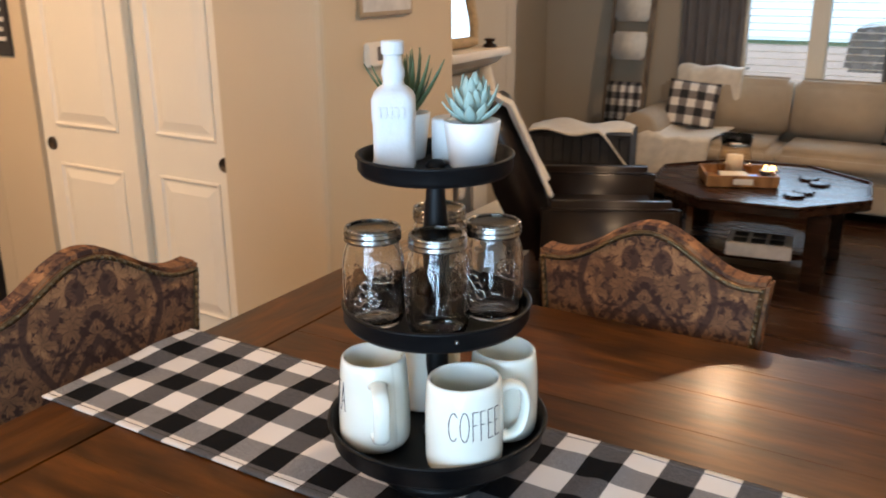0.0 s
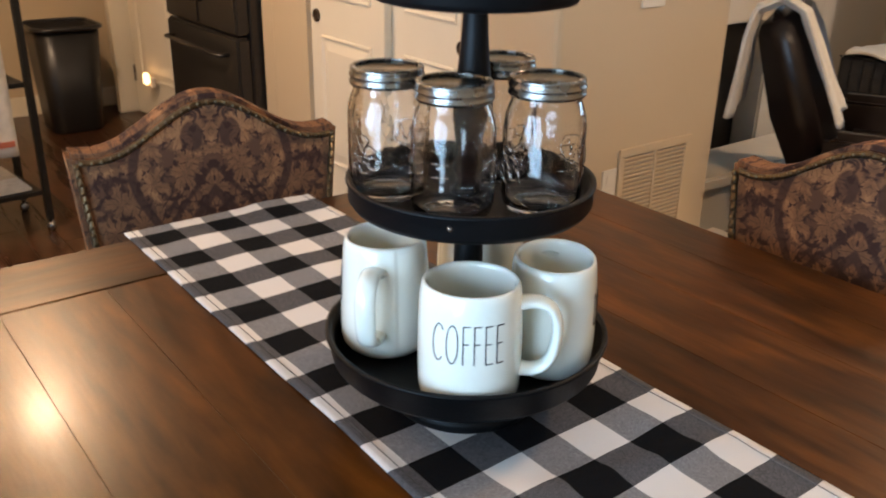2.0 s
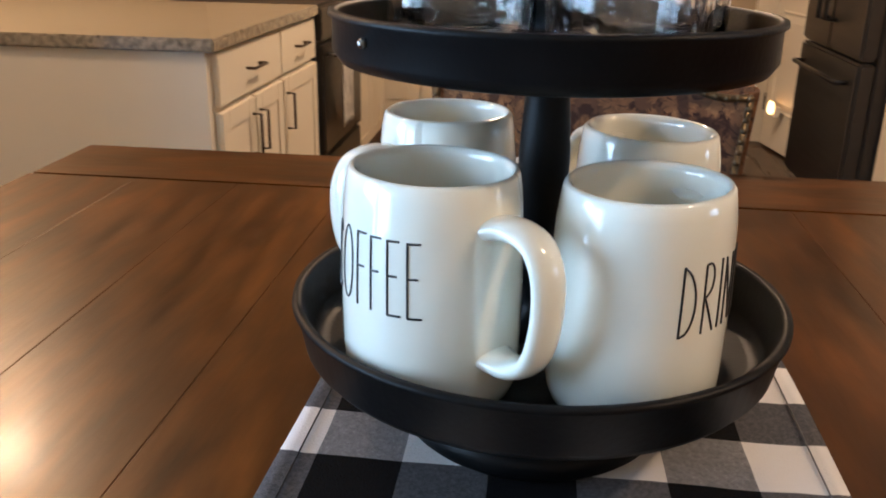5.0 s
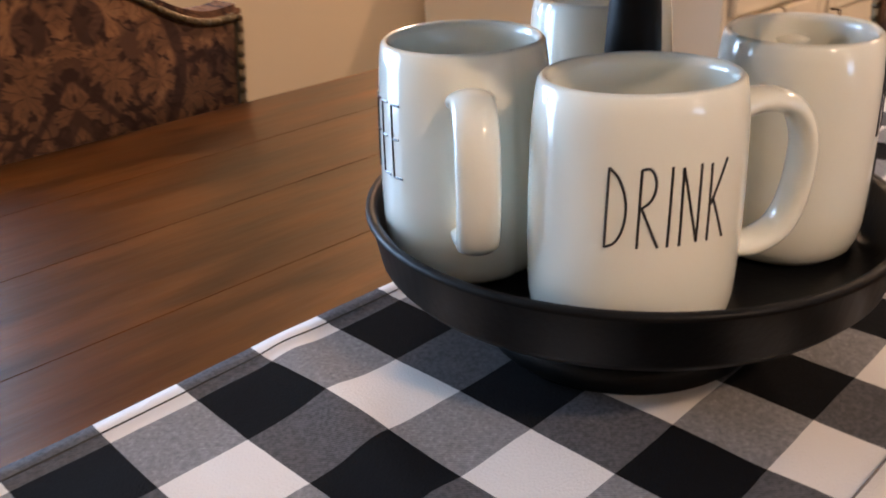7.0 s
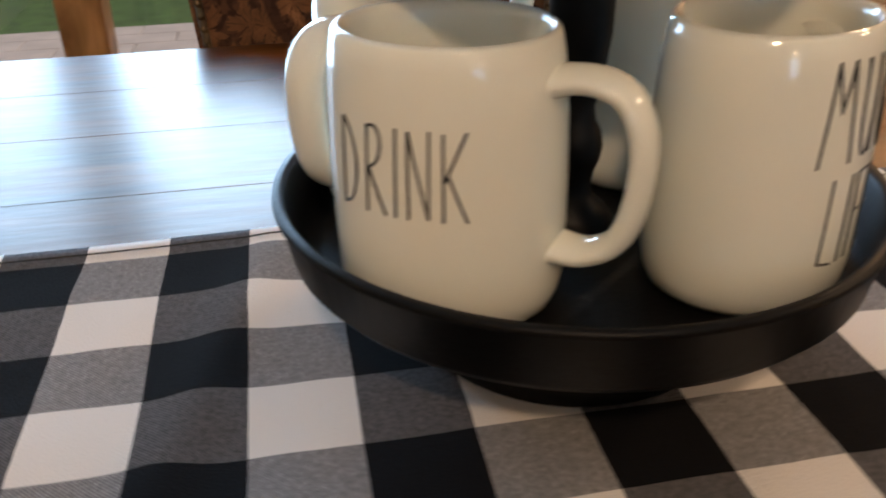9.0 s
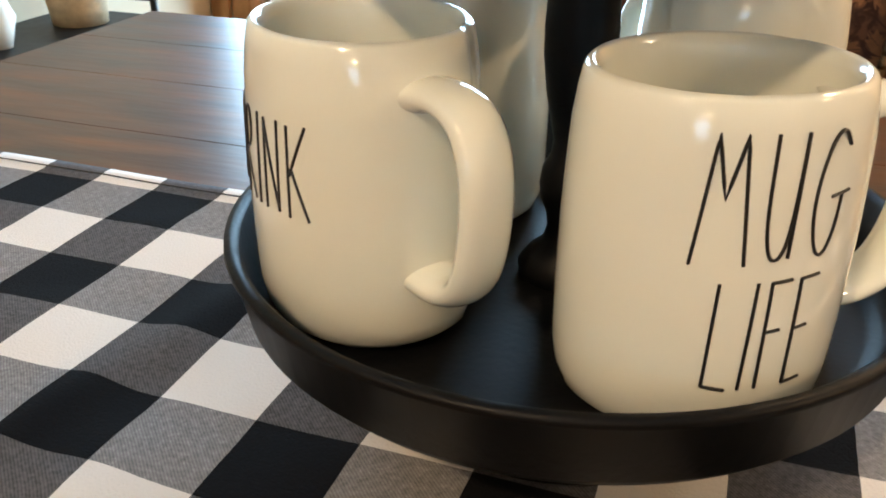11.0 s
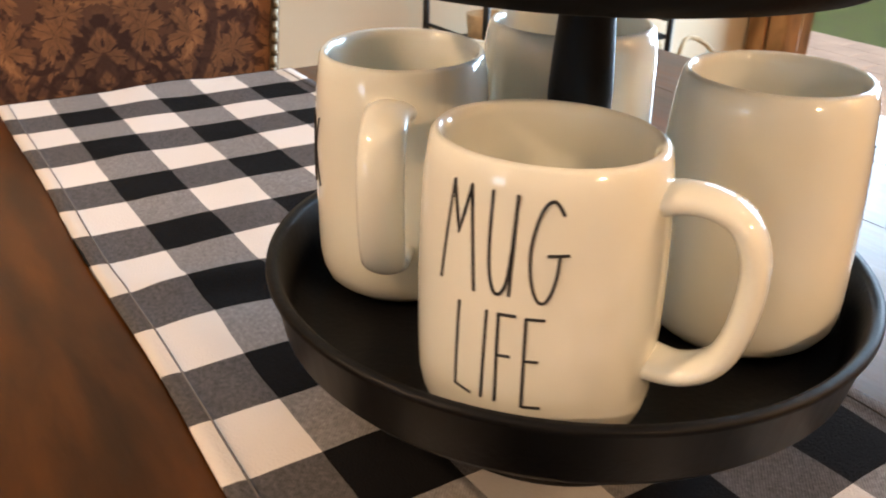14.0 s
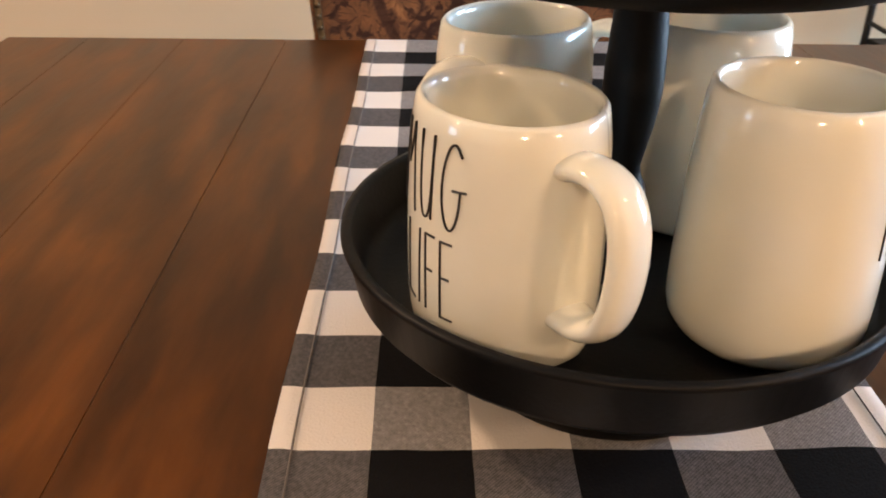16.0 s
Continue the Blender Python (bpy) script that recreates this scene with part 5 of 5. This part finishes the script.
def big_check(name, axes, size):
    m = material(name, (0.78, 0.72, 0.64), 0.9, bump=0.3, bump_scale=300)
    n, l = m.node_tree.nodes, m.node_tree.links
    sep = n.new("ShaderNodeSeparateXYZ")
    l.new(n["Texture Coordinate"].outputs["Object"], sep.inputs[0])
    outs = []
    for ax in axes:
        f = n.new("ShaderNodeMath")
        f.operation = "MULTIPLY_ADD"
        f.inputs[1].default_value, f.inputs[2].default_value = 1 / size, 20.5
        l.new(sep.outputs[ax], f.inputs[0])
        g = n.new("ShaderNodeMath")
        g.operation = "FLOOR"
        l.new(f.outputs[0], g.inputs[0])
        h = n.new("ShaderNodeMath")
        h.operation = "FLOORED_MODULO"
        h.inputs[1].default_value = 2
        l.new(g.outputs[0], h.inputs[0])
        outs.append(h.outputs[0])
    a = n.new("ShaderNodeMath")
    l.new(outs[0], a.inputs[0])
    l.new(outs[1], a.inputs[1])
    r = n.new("ShaderNodeValToRGB")
    r.color_ramp.interpolation = "CONSTANT"
    e = r.color_ramp.elements
    e[0].color, e[1].position, e[1].color = (0.75, 0.69, 0.60, 1), 0.75, (0.02, 0.018, 0.018, 1)
    k = e.new(0.3)
    k.color = (0.20, 0.17, 0.15, 1)
    h = n.new("ShaderNodeMath")
    h.operation = "MULTIPLY"
    h.inputs[1].default_value = 0.5
    l.new(a.outputs[0], h.inputs[0])
    l.new(h.outputs[0], r.inputs[0])
    l.new(r.outputs[0], n["Principled BSDF"].inputs["Base Color"])
    return m


CHECK_PILLOW, CHECK_THROW = big_check("check_pillow_cloth", (0, 2), 0.058), big_check("check_throw_cloth", (0, 2), 0.05)
pme = finish("cover", bm, CHECK_PILLOW, True)
part("cover", pme, None, pil)
pil2 = thing("throw_pillow", "dark checked pillow at the far end of the sofa", "pillow", pose(0.22, 5.36, 0.62, -20, 0, -10))
part("cover", pme, None, pil2)

ctab = thing("coffee_table", "low octagonal espresso wood coffee table with a lower shelf", "coffee table", pose(-0.42, 3.94, 0, 0, 0, 0) @ Matrix.Scale(0.955, 4, (0, 0, 1)))
octo = [(0.60 * math.cos(a), 0.56 * math.sin(a)) for a in (math.pi / 8 + math.pi / 4 * i + 0.1 for i in range(8))]
part("tabletop", prism(octo, 0.43, 0.48, 0.008), DARKWOOD, ctab)
part("rim", tube([(x * 0.985, y * 0.985, 0.481) for x, y in octo], 0.012, 6, closed=True), DARKWOOD, ctab)
part("shelf", prism([(x * 0.62, y * 0.62) for x, y in octo], 0.12, 0.15, 0.006), DARKWOOD, ctab)
for x, y in ((0.36, 0.30), (-0.36, 0.30), (0.36, -0.30), (-0.36, -0.30)):
    part("leg", box(x - 0.05, x + 0.05, y - 0.05, y + 0.05, 0, 0.4295, 0.006), DARKWOOD, ctab)
gbox = thing("game_box", "grey box with dark tiles on the lower shelf", "box", pose(-0.34, 3.70, 0.1450, 0, 0, 8))
part("box_body", box(-0.16, 0.16, -0.12, 0.12, 0, 0.07, 0.004), PAPER, gbox)
for i in range(3):
    for j in range(2):
        part("tile", box(-0.13 + 0.09 * i, -0.06 + 0.09 * i, -0.10 + 0.11 * j, -0.02 + 0.11 * j, 0.0702, 0.076, 0.002), CHARCOAL, gbox)
tr = thing("serving_tray", "rustic wooden tray with a candle and book on the coffee table", "tray", pose(-0.53, 3.90, 0.4620, 0, 0, 24))
part("bottom", box(-0.17, 0.17, -0.14, 0.14, 0, 0.012), OAK, tr)
for x0, x1, y0, y1 in ((-0.185, 0.185, -0.155, -0.141), (-0.185, 0.185, 0.141, 0.155), (-0.185, -0.171, -0.14, 0.14), (0.171, 0.185, -0.14, 0.14)):
    part("side", box(x0, x1, y0, y1, 0, 0.06, 0.003), OAK, tr)
part("label_plate", box(-0.05, 0.05, -0.160, -0.1555, 0.015, 0.045), IVORY, tr, "pale metal plate")
hc = thing("hurricane_candle", "clear glass hurricane holder with an ivory candle", "candle holder", pose(-0.57, 3.98, 0.4755) @ Matrix.Scale(1.3, 4))
part("glass_shade", lathe([(0.055, 0), (0.068, 0.02), (0.072, 0.06), (0.060, 0.12), (0.066, 0.17), (0.064, 0.17), (0.058, 0.12), (0.070, 0.06), (0.066, 0.02), (0.053, 0.002)], 36), AMBER, hc, "", True)
part("candle", lathe([(0, 0), (0.034, 0), (0.034, 0.085), (0, 0.085)], 24), WAX, hc, "", True)
bc = thing("bowl_candle", "lit candle in a small dark bowl", "candle", pose(-0.39, 4.01, 0.4755))
part("bowl", lathe([(0, 0), (0.035, 0), (0.055, 0.04), (0.052, 0.04), (0.033, 0.006), (0, 0.006)], 28), CHARCOAL, bc, "", True)
part("wax", lathe([(0, 0.0065), (0.033, 0.0065), (0.050, 0.036), (0, 0.036)], 28), WAX, bc, "", True)
for a in range(5):
    part("flame", lathe([(0, 0.036), (0.005, 0.044), (0.004, 0.054), (0, 0.066)], 8, at=(0.026 * math.cos(a * 1.26), 0.026 * math.sin(a * 1.26), 0)), FLAME, bc, "small candle flame", True)
bk = thing("book", "small white book on the wooden tray", "book", pose(-0.54, 3.84, 0.4755, 0, 0, 24))
part("pages", box(-0.07, 0.07, -0.05, 0.05, 0.002, 0.036), PAPER, bk)
part("cover", box(-0.074, 0.074, -0.054, 0.054, 0.0362, 0.040, 0.001), IVORY, bk)
ph = part("phone", box(-0.035, 0.035, -0.07, 0.07, 0, 0.009, 0.003), glow("phone_screen", (0.25, 0.45, 0.9), 0.6))
ph.matrix_world = pose(-0.435, 3.87, 0.4765, 12, 0, 30)
tagged(ph, "phone with a lit blue screen on the tray", "phone")
star = [(0.055 * (1 if i % 2 else 0.72) * math.cos(math.pi * i / 10), 0.055 * (1 if i % 2 else 0.72) * math.sin(math.pi * i / 10)) for i in range(20)]
cme = finish("coaster", prism(star, 0, 0.012, 0.001), DARKWOOD)
for x, y in ((-0.20, 4.12), (-0.13, 4.02), (-0.17, 3.80), (-0.20, 3.70)):
    c = part("coaster", cme, None)
    c.matrix_world = pose(x, y, 0.4600, 0, 0, x * 900)
    tagged(c, "flower-shaped dark carved wooden coaster", "coaster", "coasters on the coffee table")

cr = thing("pet_crate", "dark wire crate draped with a pale cloth", "crate", pose(-1.62, 4.36, 0, 0, 0, 14))
part("tray", box(-0.33, 0.33, -0.24, 0.24, 0.0, 0.03, 0.004), PLASTIC, cr)
part("cover", box(-0.325, 0.325, -0.235, 0.235, 0.031, 0.585, 0.01), CHARCOAL, cr, "dark fabric crate cover")
for i in range(12):
    part("wire", tube([(-0.32 + 0.058 * i, -0.242, 0.03), (-0.32 + 0.058 * i, -0.242, 0.59)], 0.003, 5), IRON, cr)
for z in (0.03, 0.22, 0.41, 0.59):
    part("wire", tube([(-0.33, -0.244, z), (0.33, -0.244, z)], 0.003, 5), IRON, cr)
cb = part("folded_blanket", sheet(20, 14, lambda u, v: (-0.30 + 0.62 * u, -0.27 + 0.42 * v + 0.02 * math.sin(u * 8), 0.606 + 0.014 * math.sin(u * 11 + v * 5) - (0.5 * (u - 0.72) if u > 0.72 else 0) * (1.4 if v < 0.4 else 0.1)), (0, 0, 0.014)), FLEECE, None, "", True)
cb.matrix_world = pose(-1.62, 4.36, 0.004, 0, 0, 14)
tagged(cb, "pale patterned blanket draped over the crate", "blanket")

ld = thing("blanket_ladder", "grey wooden ladder leaning on the wall with blankets", "ladder", pose(-1.77, 5.42, 0, -9.5, 0, 0) @ Matrix.Scale(0.68, 4, (1, 0, 0)))
GREYWOOD = wood("weathered_grey_wood", (0.20, 0.15, 0.11), (0.10, 0.075, 0.055), 0.8, 0, 2)
for x in (-0.22, 0.22):
    part("rail", box(x - 0.022, x + 0.022, -0.02, 0.02, 0.006, 1.80, 0.003), GREYWOOD, ld)
for z in (0.35, 0.72, 1.09, 1.46):
    part("rung", box(-0.1985, 0.1985, -0.014, 0.014, z - 0.016, z + 0.016, 0.003), GREYWOOD, ld)
for z1, z0, mat, lab in ((1.12, 0.92, FLEECE, "cream blanket folded over a ladder rung"), (0.755, 0.42, CHECK_THROW, "black and white plaid throw folded over a ladder rung"), (1.485, 1.20, FLEECE, "cream blanket folded over a ladder rung")):
    bl = part("folded_blanket", box(-0.19, 0.19, -0.055, 0.050, z0, z1, 0.022, segs=3), mat, None, "", True)
    bl.matrix_world = pose(-1.77, 5.42, 0, -9.5, 0, 0) @ Matrix.Scale(0.68, 4, (1, 0, 0))
    tagged(bl, lab, "blanket")

# window, blinds and curtains
wn = thing("window_1", "white double window with blinds behind the sofa", "window", pose(0, Y1, 0), kind="structure")
MX = -0.51
for x0, x1, z0, z1 in ((WX0, WX0 + 0.05, WZ0, WZ1), (WX1 - 0.05, WX1, WZ0, WZ1), (MX - 0.06, MX + 0.06, WZ0 + 0.0505, WZ1 - 0.0505), (WX0 + 0.0505, WX1 - 0.0505, WZ0, WZ0 + 0.05), (WX0 + 0.0505, WX1 - 0.0505, WZ1 - 0.05, WZ1)):
    part("window_frame", box(x0, x1, 0.02, 0.12, z0, z1, 0.004), WHITE, wn)
part("window_sill", box(WX0 - 0.05, WX1 + 0.05, -0.05, 0.018, WZ0 - 0.03, WZ0 - 0.002, 0.005), WHITE, wn)
for x0, x1 in ((WX0 + 0.05, MX - 0.06), (MX + 0.06, WX1 - 0.05)):
    part("sash_rail", box(x0 + 0.001, x1 - 0.001, 0.05, 0.08, 1.50, 1.54, 0.003), WHITE, wn)
    p = part("pane", box(x0 + 0.001, x1 - 0.001, 0.085, 0.090, WZ0 + 0.05, WZ1 - 0.05), PANE, wn)
    p.visible_shadow = False
    blind = part("blind", box(x0 + 0.004, x1 - 0.004, 0.022, 0.045, WZ1 - 0.09, WZ1 - 0.052, 0.003), WHITE, wn)
    sl = finish("slat", box(x0 + 0.006, x1 - 0.006, -0.009, 0.009, -0.0012, 0.0012), WHITE)
    for i in range(26):
        s = part("slat", sl, None, blind)
        s.matrix_basis = pose(0, 0.035, WZ0 + 0.075 + 0.050 * i, 8, 0, 0)


def curtain(x0, x1, label):
    c = part("curtain", sheet(70, 6, lambda u, v: (x0 + (x1 - x0) * u, Y1 - 0.085 + 0.030 * math.sin(u * 38) * (0.7 + 0.3 * v), 0.03 + 2.24 * v), (0, -0.004, 0)), CURTAIN, None, "", True)
    tagged(c, label, "curtain")


curtain(-1.46, -1.00, "grey gathered curtain beside the living-room window")
curtain(-0.06, 0.34, "grey gathered curtain beside the living-room window")
rod = part("curtain_rod", tube([(-1.54, Y1 - 0.085, 2.29), (0.45, Y1 - 0.085, 2.29)], 0.012, 10), IRON, None, "", True)
tagged(rod, "black iron curtain rod", "curtain rod")
for x in (-1.50, 0.40):
    part("bracket", tube([(x, Y1 - 0.002, 2.29), (x, Y1 - 0.072, 2.29)], 0.008, 8), IRON, rod)

# ---- south and east side ----
pd = thing("door_4", "honey oak framed glass patio door looking on the garden", "door", pose(0, Y0, 0), kind="structure")
for x0, x1, z0, z1 in ((GX0, GX0 + 0.07, 0, GZ), (GX1 - 0.07, GX1, 0, GZ), (0.575, 0.70, 0.0605, GZ - 0.0605), (GX0 + 0.0705, GX1 - 0.0705, GZ - 0.06, GZ), (GX0 + 0.0705, GX1 - 0.0705, 0, 0.06)):
    part("door_frame", box(x0, x1, -0.12, 0.02, z0, z1, 0.005), OAK, pd)
for x0, x1 in ((GX0 + 0.07, 0.575), (0.70, GX1 - 0.07)):
    p = part("pane", box(x0 + 0.001, x1 - 0.001, -0.06, -0.054, 0.06, GZ - 0.06), PANE, pd)
    p.visible_shadow = False
for x0, x1, z0, z1 in ((GX0 - 0.07, GX0 - 0.001, 0, GZ + 0.07), (GX1 + 0.001, GX1 + 0.07, 0, GZ + 0.07), (GX0, GX1, GZ + 0.001, GZ + 0.07)):
    setting("trim", box(x0, x1, Y0 + 0.0205, Y0 + 0.035, z0, z1, 0.003), OAK, "honey oak patio door casing", "trim")

rk = thing("metal_shelf_rack", "black wire shelf rack against the beige wall", "rack", pose(1.44, -1.22, 0))
for x in (-0.13, 0.13):
    for y in (-0.30, 0.30):
        part("post", tube([(x, y, 0), (x, y, 1.25)], 0.009, 8), IRON, rk, "", True)
for z in (0.22, 0.665, 1.10):
    sh = part("shelf", box(-0.125, 0.125, -0.295, 0.295, z, z + 0.014, 0.002), IRON, rk)
    for y in (-0.30, 0.30):
        part("rail", tube([(-0.13, y, z + 0.05), (0.13, y, z + 0.05)], 0.005, 6), IRON, rk)
for sy in (-1, 1):
    part("scroll", tube([(-0.135, sy * (0.05 + 0.09 * math.sin(t)), 0.45 + 0.10 * math.cos(t)) for t in (0.35 * i for i in range(14))], 0.005, 6), IRON, rk, "curled iron scroll", True)
for i, (y, h, r) in enumerate(((-0.16, 0.10, 0.075), (0.10, 0.16, 0.045), (0.22, 0.08, 0.05))):
    if i == 1:
        o = part("vase", lathe([(0, 0), (r * 0.6, 0), (r, h * 0.4), (r * 0.5, h * 0.8), (r * 0.6, h), (0, h)], 24, at=(1.42, -1.22 + y, 0.680)), WAX, None, "", True)
        tagged(o, "small ivory ceramic vase on the rack", "vase")
    else:
        o = part("basket", lathe([(0, 0), (r * 0.85, 0), (r, h), (r * 0.92, h), (r * 0.78, 0.01), (0, 0.01)], 24, at=(1.42, -1.22 + y, 0.680)), BASKET, None, "", True)
        tagged(o, "round tan wicker basket on the rack", "basket")
wr = thing("twig_basket", "round basket of bent pale twigs beside the rack", "basket", pose(1.36, -1.68, 0))
part("bowl", lathe([(0, 0), (0.13, 0), (0.17, 0.22), (0.16, 0.22), (0.12, 0.015), (0, 0.015)], 30), BASKET, wr, "", True)
part("hoop", tube([(0.02 * math.sin(5 * a), 0.16 * math.cos(a), 0.22 + 0.42 * math.sin(a)) for a in (math.pi * i / 20 for i in range(21))], 0.007, 7), BASKET, wr, "bent twig handle", True)
for i in range(9):
    a = i * 0.7
    part("twig", tube([(0.08 * math.cos(a), 0.08 * math.sin(a), 0.02), (0.12 * math.cos(a), 0.13 * math.sin(a), 0.34), (0.22 * math.cos(a + 0.4), 0.24 * math.sin(a + 0.4), 0.52 + 0.05 * (i % 3))], [0.004, 0.003, 0.0015], 5), SAGE if i % 2 else BASKET, wr)

# ceiling fixtures, one at each lamp, the three added fill lamps included
for lx, ly, _ in CEILING_AND_FILL_LAMPS:
    f = thing("ceiling_light", "round flush ceiling light with a warm white diffuser, three of five added as fill", "ceiling light", pose(lx, ly, H), group="ceiling lights")
    part("canopy", lathe([(0, -0.001), (0.15, -0.001), (0.155, -0.02), (0.145, -0.03), (0, -0.03)], 40), BRONZE, f, "", True)
    part("diffuser", lathe([(0, -0.0305), (0.14, -0.0305), (0.12, -0.052), (0.07, -0.066), (0, -0.070)], 40), LAMPGLOW, f, "glowing warm diffuser", True)

# ---- outside ----
ground = setting("ground", box(-400, 400, -400, 400, -0.30, -0.16), LAWN, "green lawn round the house", "ground")
patio = setting("pavement", box(-3.2, 4.2, -4.9, -2.42, -0.155, -0.075), SOIL, "paved patio outside the glass door", "pavement")
pav = [finish("paver", box(0.004, 0.396, 0.004, 0.196, 0, 0.05, 0.004, segs=1), PAVER)]
for i in range(18):
    for j in range(12):
        p = part("paver", pav[0], None, patio)
        p.matrix_basis = pose(-3.15 + 0.4 * i + (0.2 if j % 2 else 0), -4.88 + 0.2 * j, -0.0745, 0, 0, 0)
setting("road", box(-40, 40, 8.2, 20.5, -0.165, -0.145), PAVER, "pale concrete street beyond the front window", "road")
hd = part("hedge", box(-9, 12, -9.6, -8.6, -0.16, 1.3, 0.2, segs=3), HEDGE)
tagged(hd, "clipped green hedge at the end of the lawn", "hedge", kind="stuff")
setting("backdrop", box(-14, 14, 22, 22.2, -0.16, 12), glow("hazy_daylight", (0.55, 0.80, 1.0), 2.2), "hazy pale daylight beyond the street", "backdrop")
car = thing("parked_car", "silver sedan parked on the street", "car", pose(1.1, 13.0, -0.16))
body = [(-2.2, 0.35), (2.2, 0.35), (2.2, 0.80), (1.9, 0.92), (1.1, 0.98), (0.5, 1.42), (-0.9, 1.44), (-1.6, 0.98), (-2.15, 0.92)]
part("body", prism(body, -0.85, 0.85, 0.06, plane="xz"), CAR, car)
for x in (-1.35, 1.35):
    for y in (-0.78, 0.78):
        bm = lathe([(0, -0.1), (0.30, -0.1), (0.33, -0.06), (0.33, 0.06), (0.30, 0.1), (0, 0.1)], 28)
        bmesh.ops.rotate(bm, verts=bm.verts[:], matrix=Matrix.Rotation(radians(90), 3, "X"))
        bmesh.ops.translate(bm, verts=bm.verts[:], vec=(x, y, 0.33))
        part("wheel", bm, TYRE, car, "", True)

# floor boards, laid west to east, last
fb = finish("floorboard", box(0.001, 1.299, 0.0012, 0.1258, -0.012, 0.0, 0.0012, segs=1), FLOORWOOD)
rows = 0
bmx = bmesh.new()
y = Y0 + 0.001
row = 0
while y < Y1:
    x = X0 - 0.9 * ((row * 0.37) % 1)
    while x < X1:
        a, c = max(x, X0), min(x + 1.3, X1)
        if c - a > 0.05:
            if -1.2 < y < 1.4 and x > X0 and x + 1.3 < X1 and x < -0.7 or (2.2 < y < 5 and x > X0 and x + 1.3 < X1 and x > -1.6):
                s = part("floorboard", fb, None, floor)
                s.matrix_basis = pose(x, y, 0)
                rows += 1
            else:
                box(a + 0.001, c - 0.001, y + 0.0012, min(y + 0.1258, Y1), -0.012, 0.0, bm=bmx)
        x += 1.3
    y += 0.127
    row += 1
rest = part("floorboards", bmx, FLOORWOOD, floor)
rest["kind"] = "stuff"
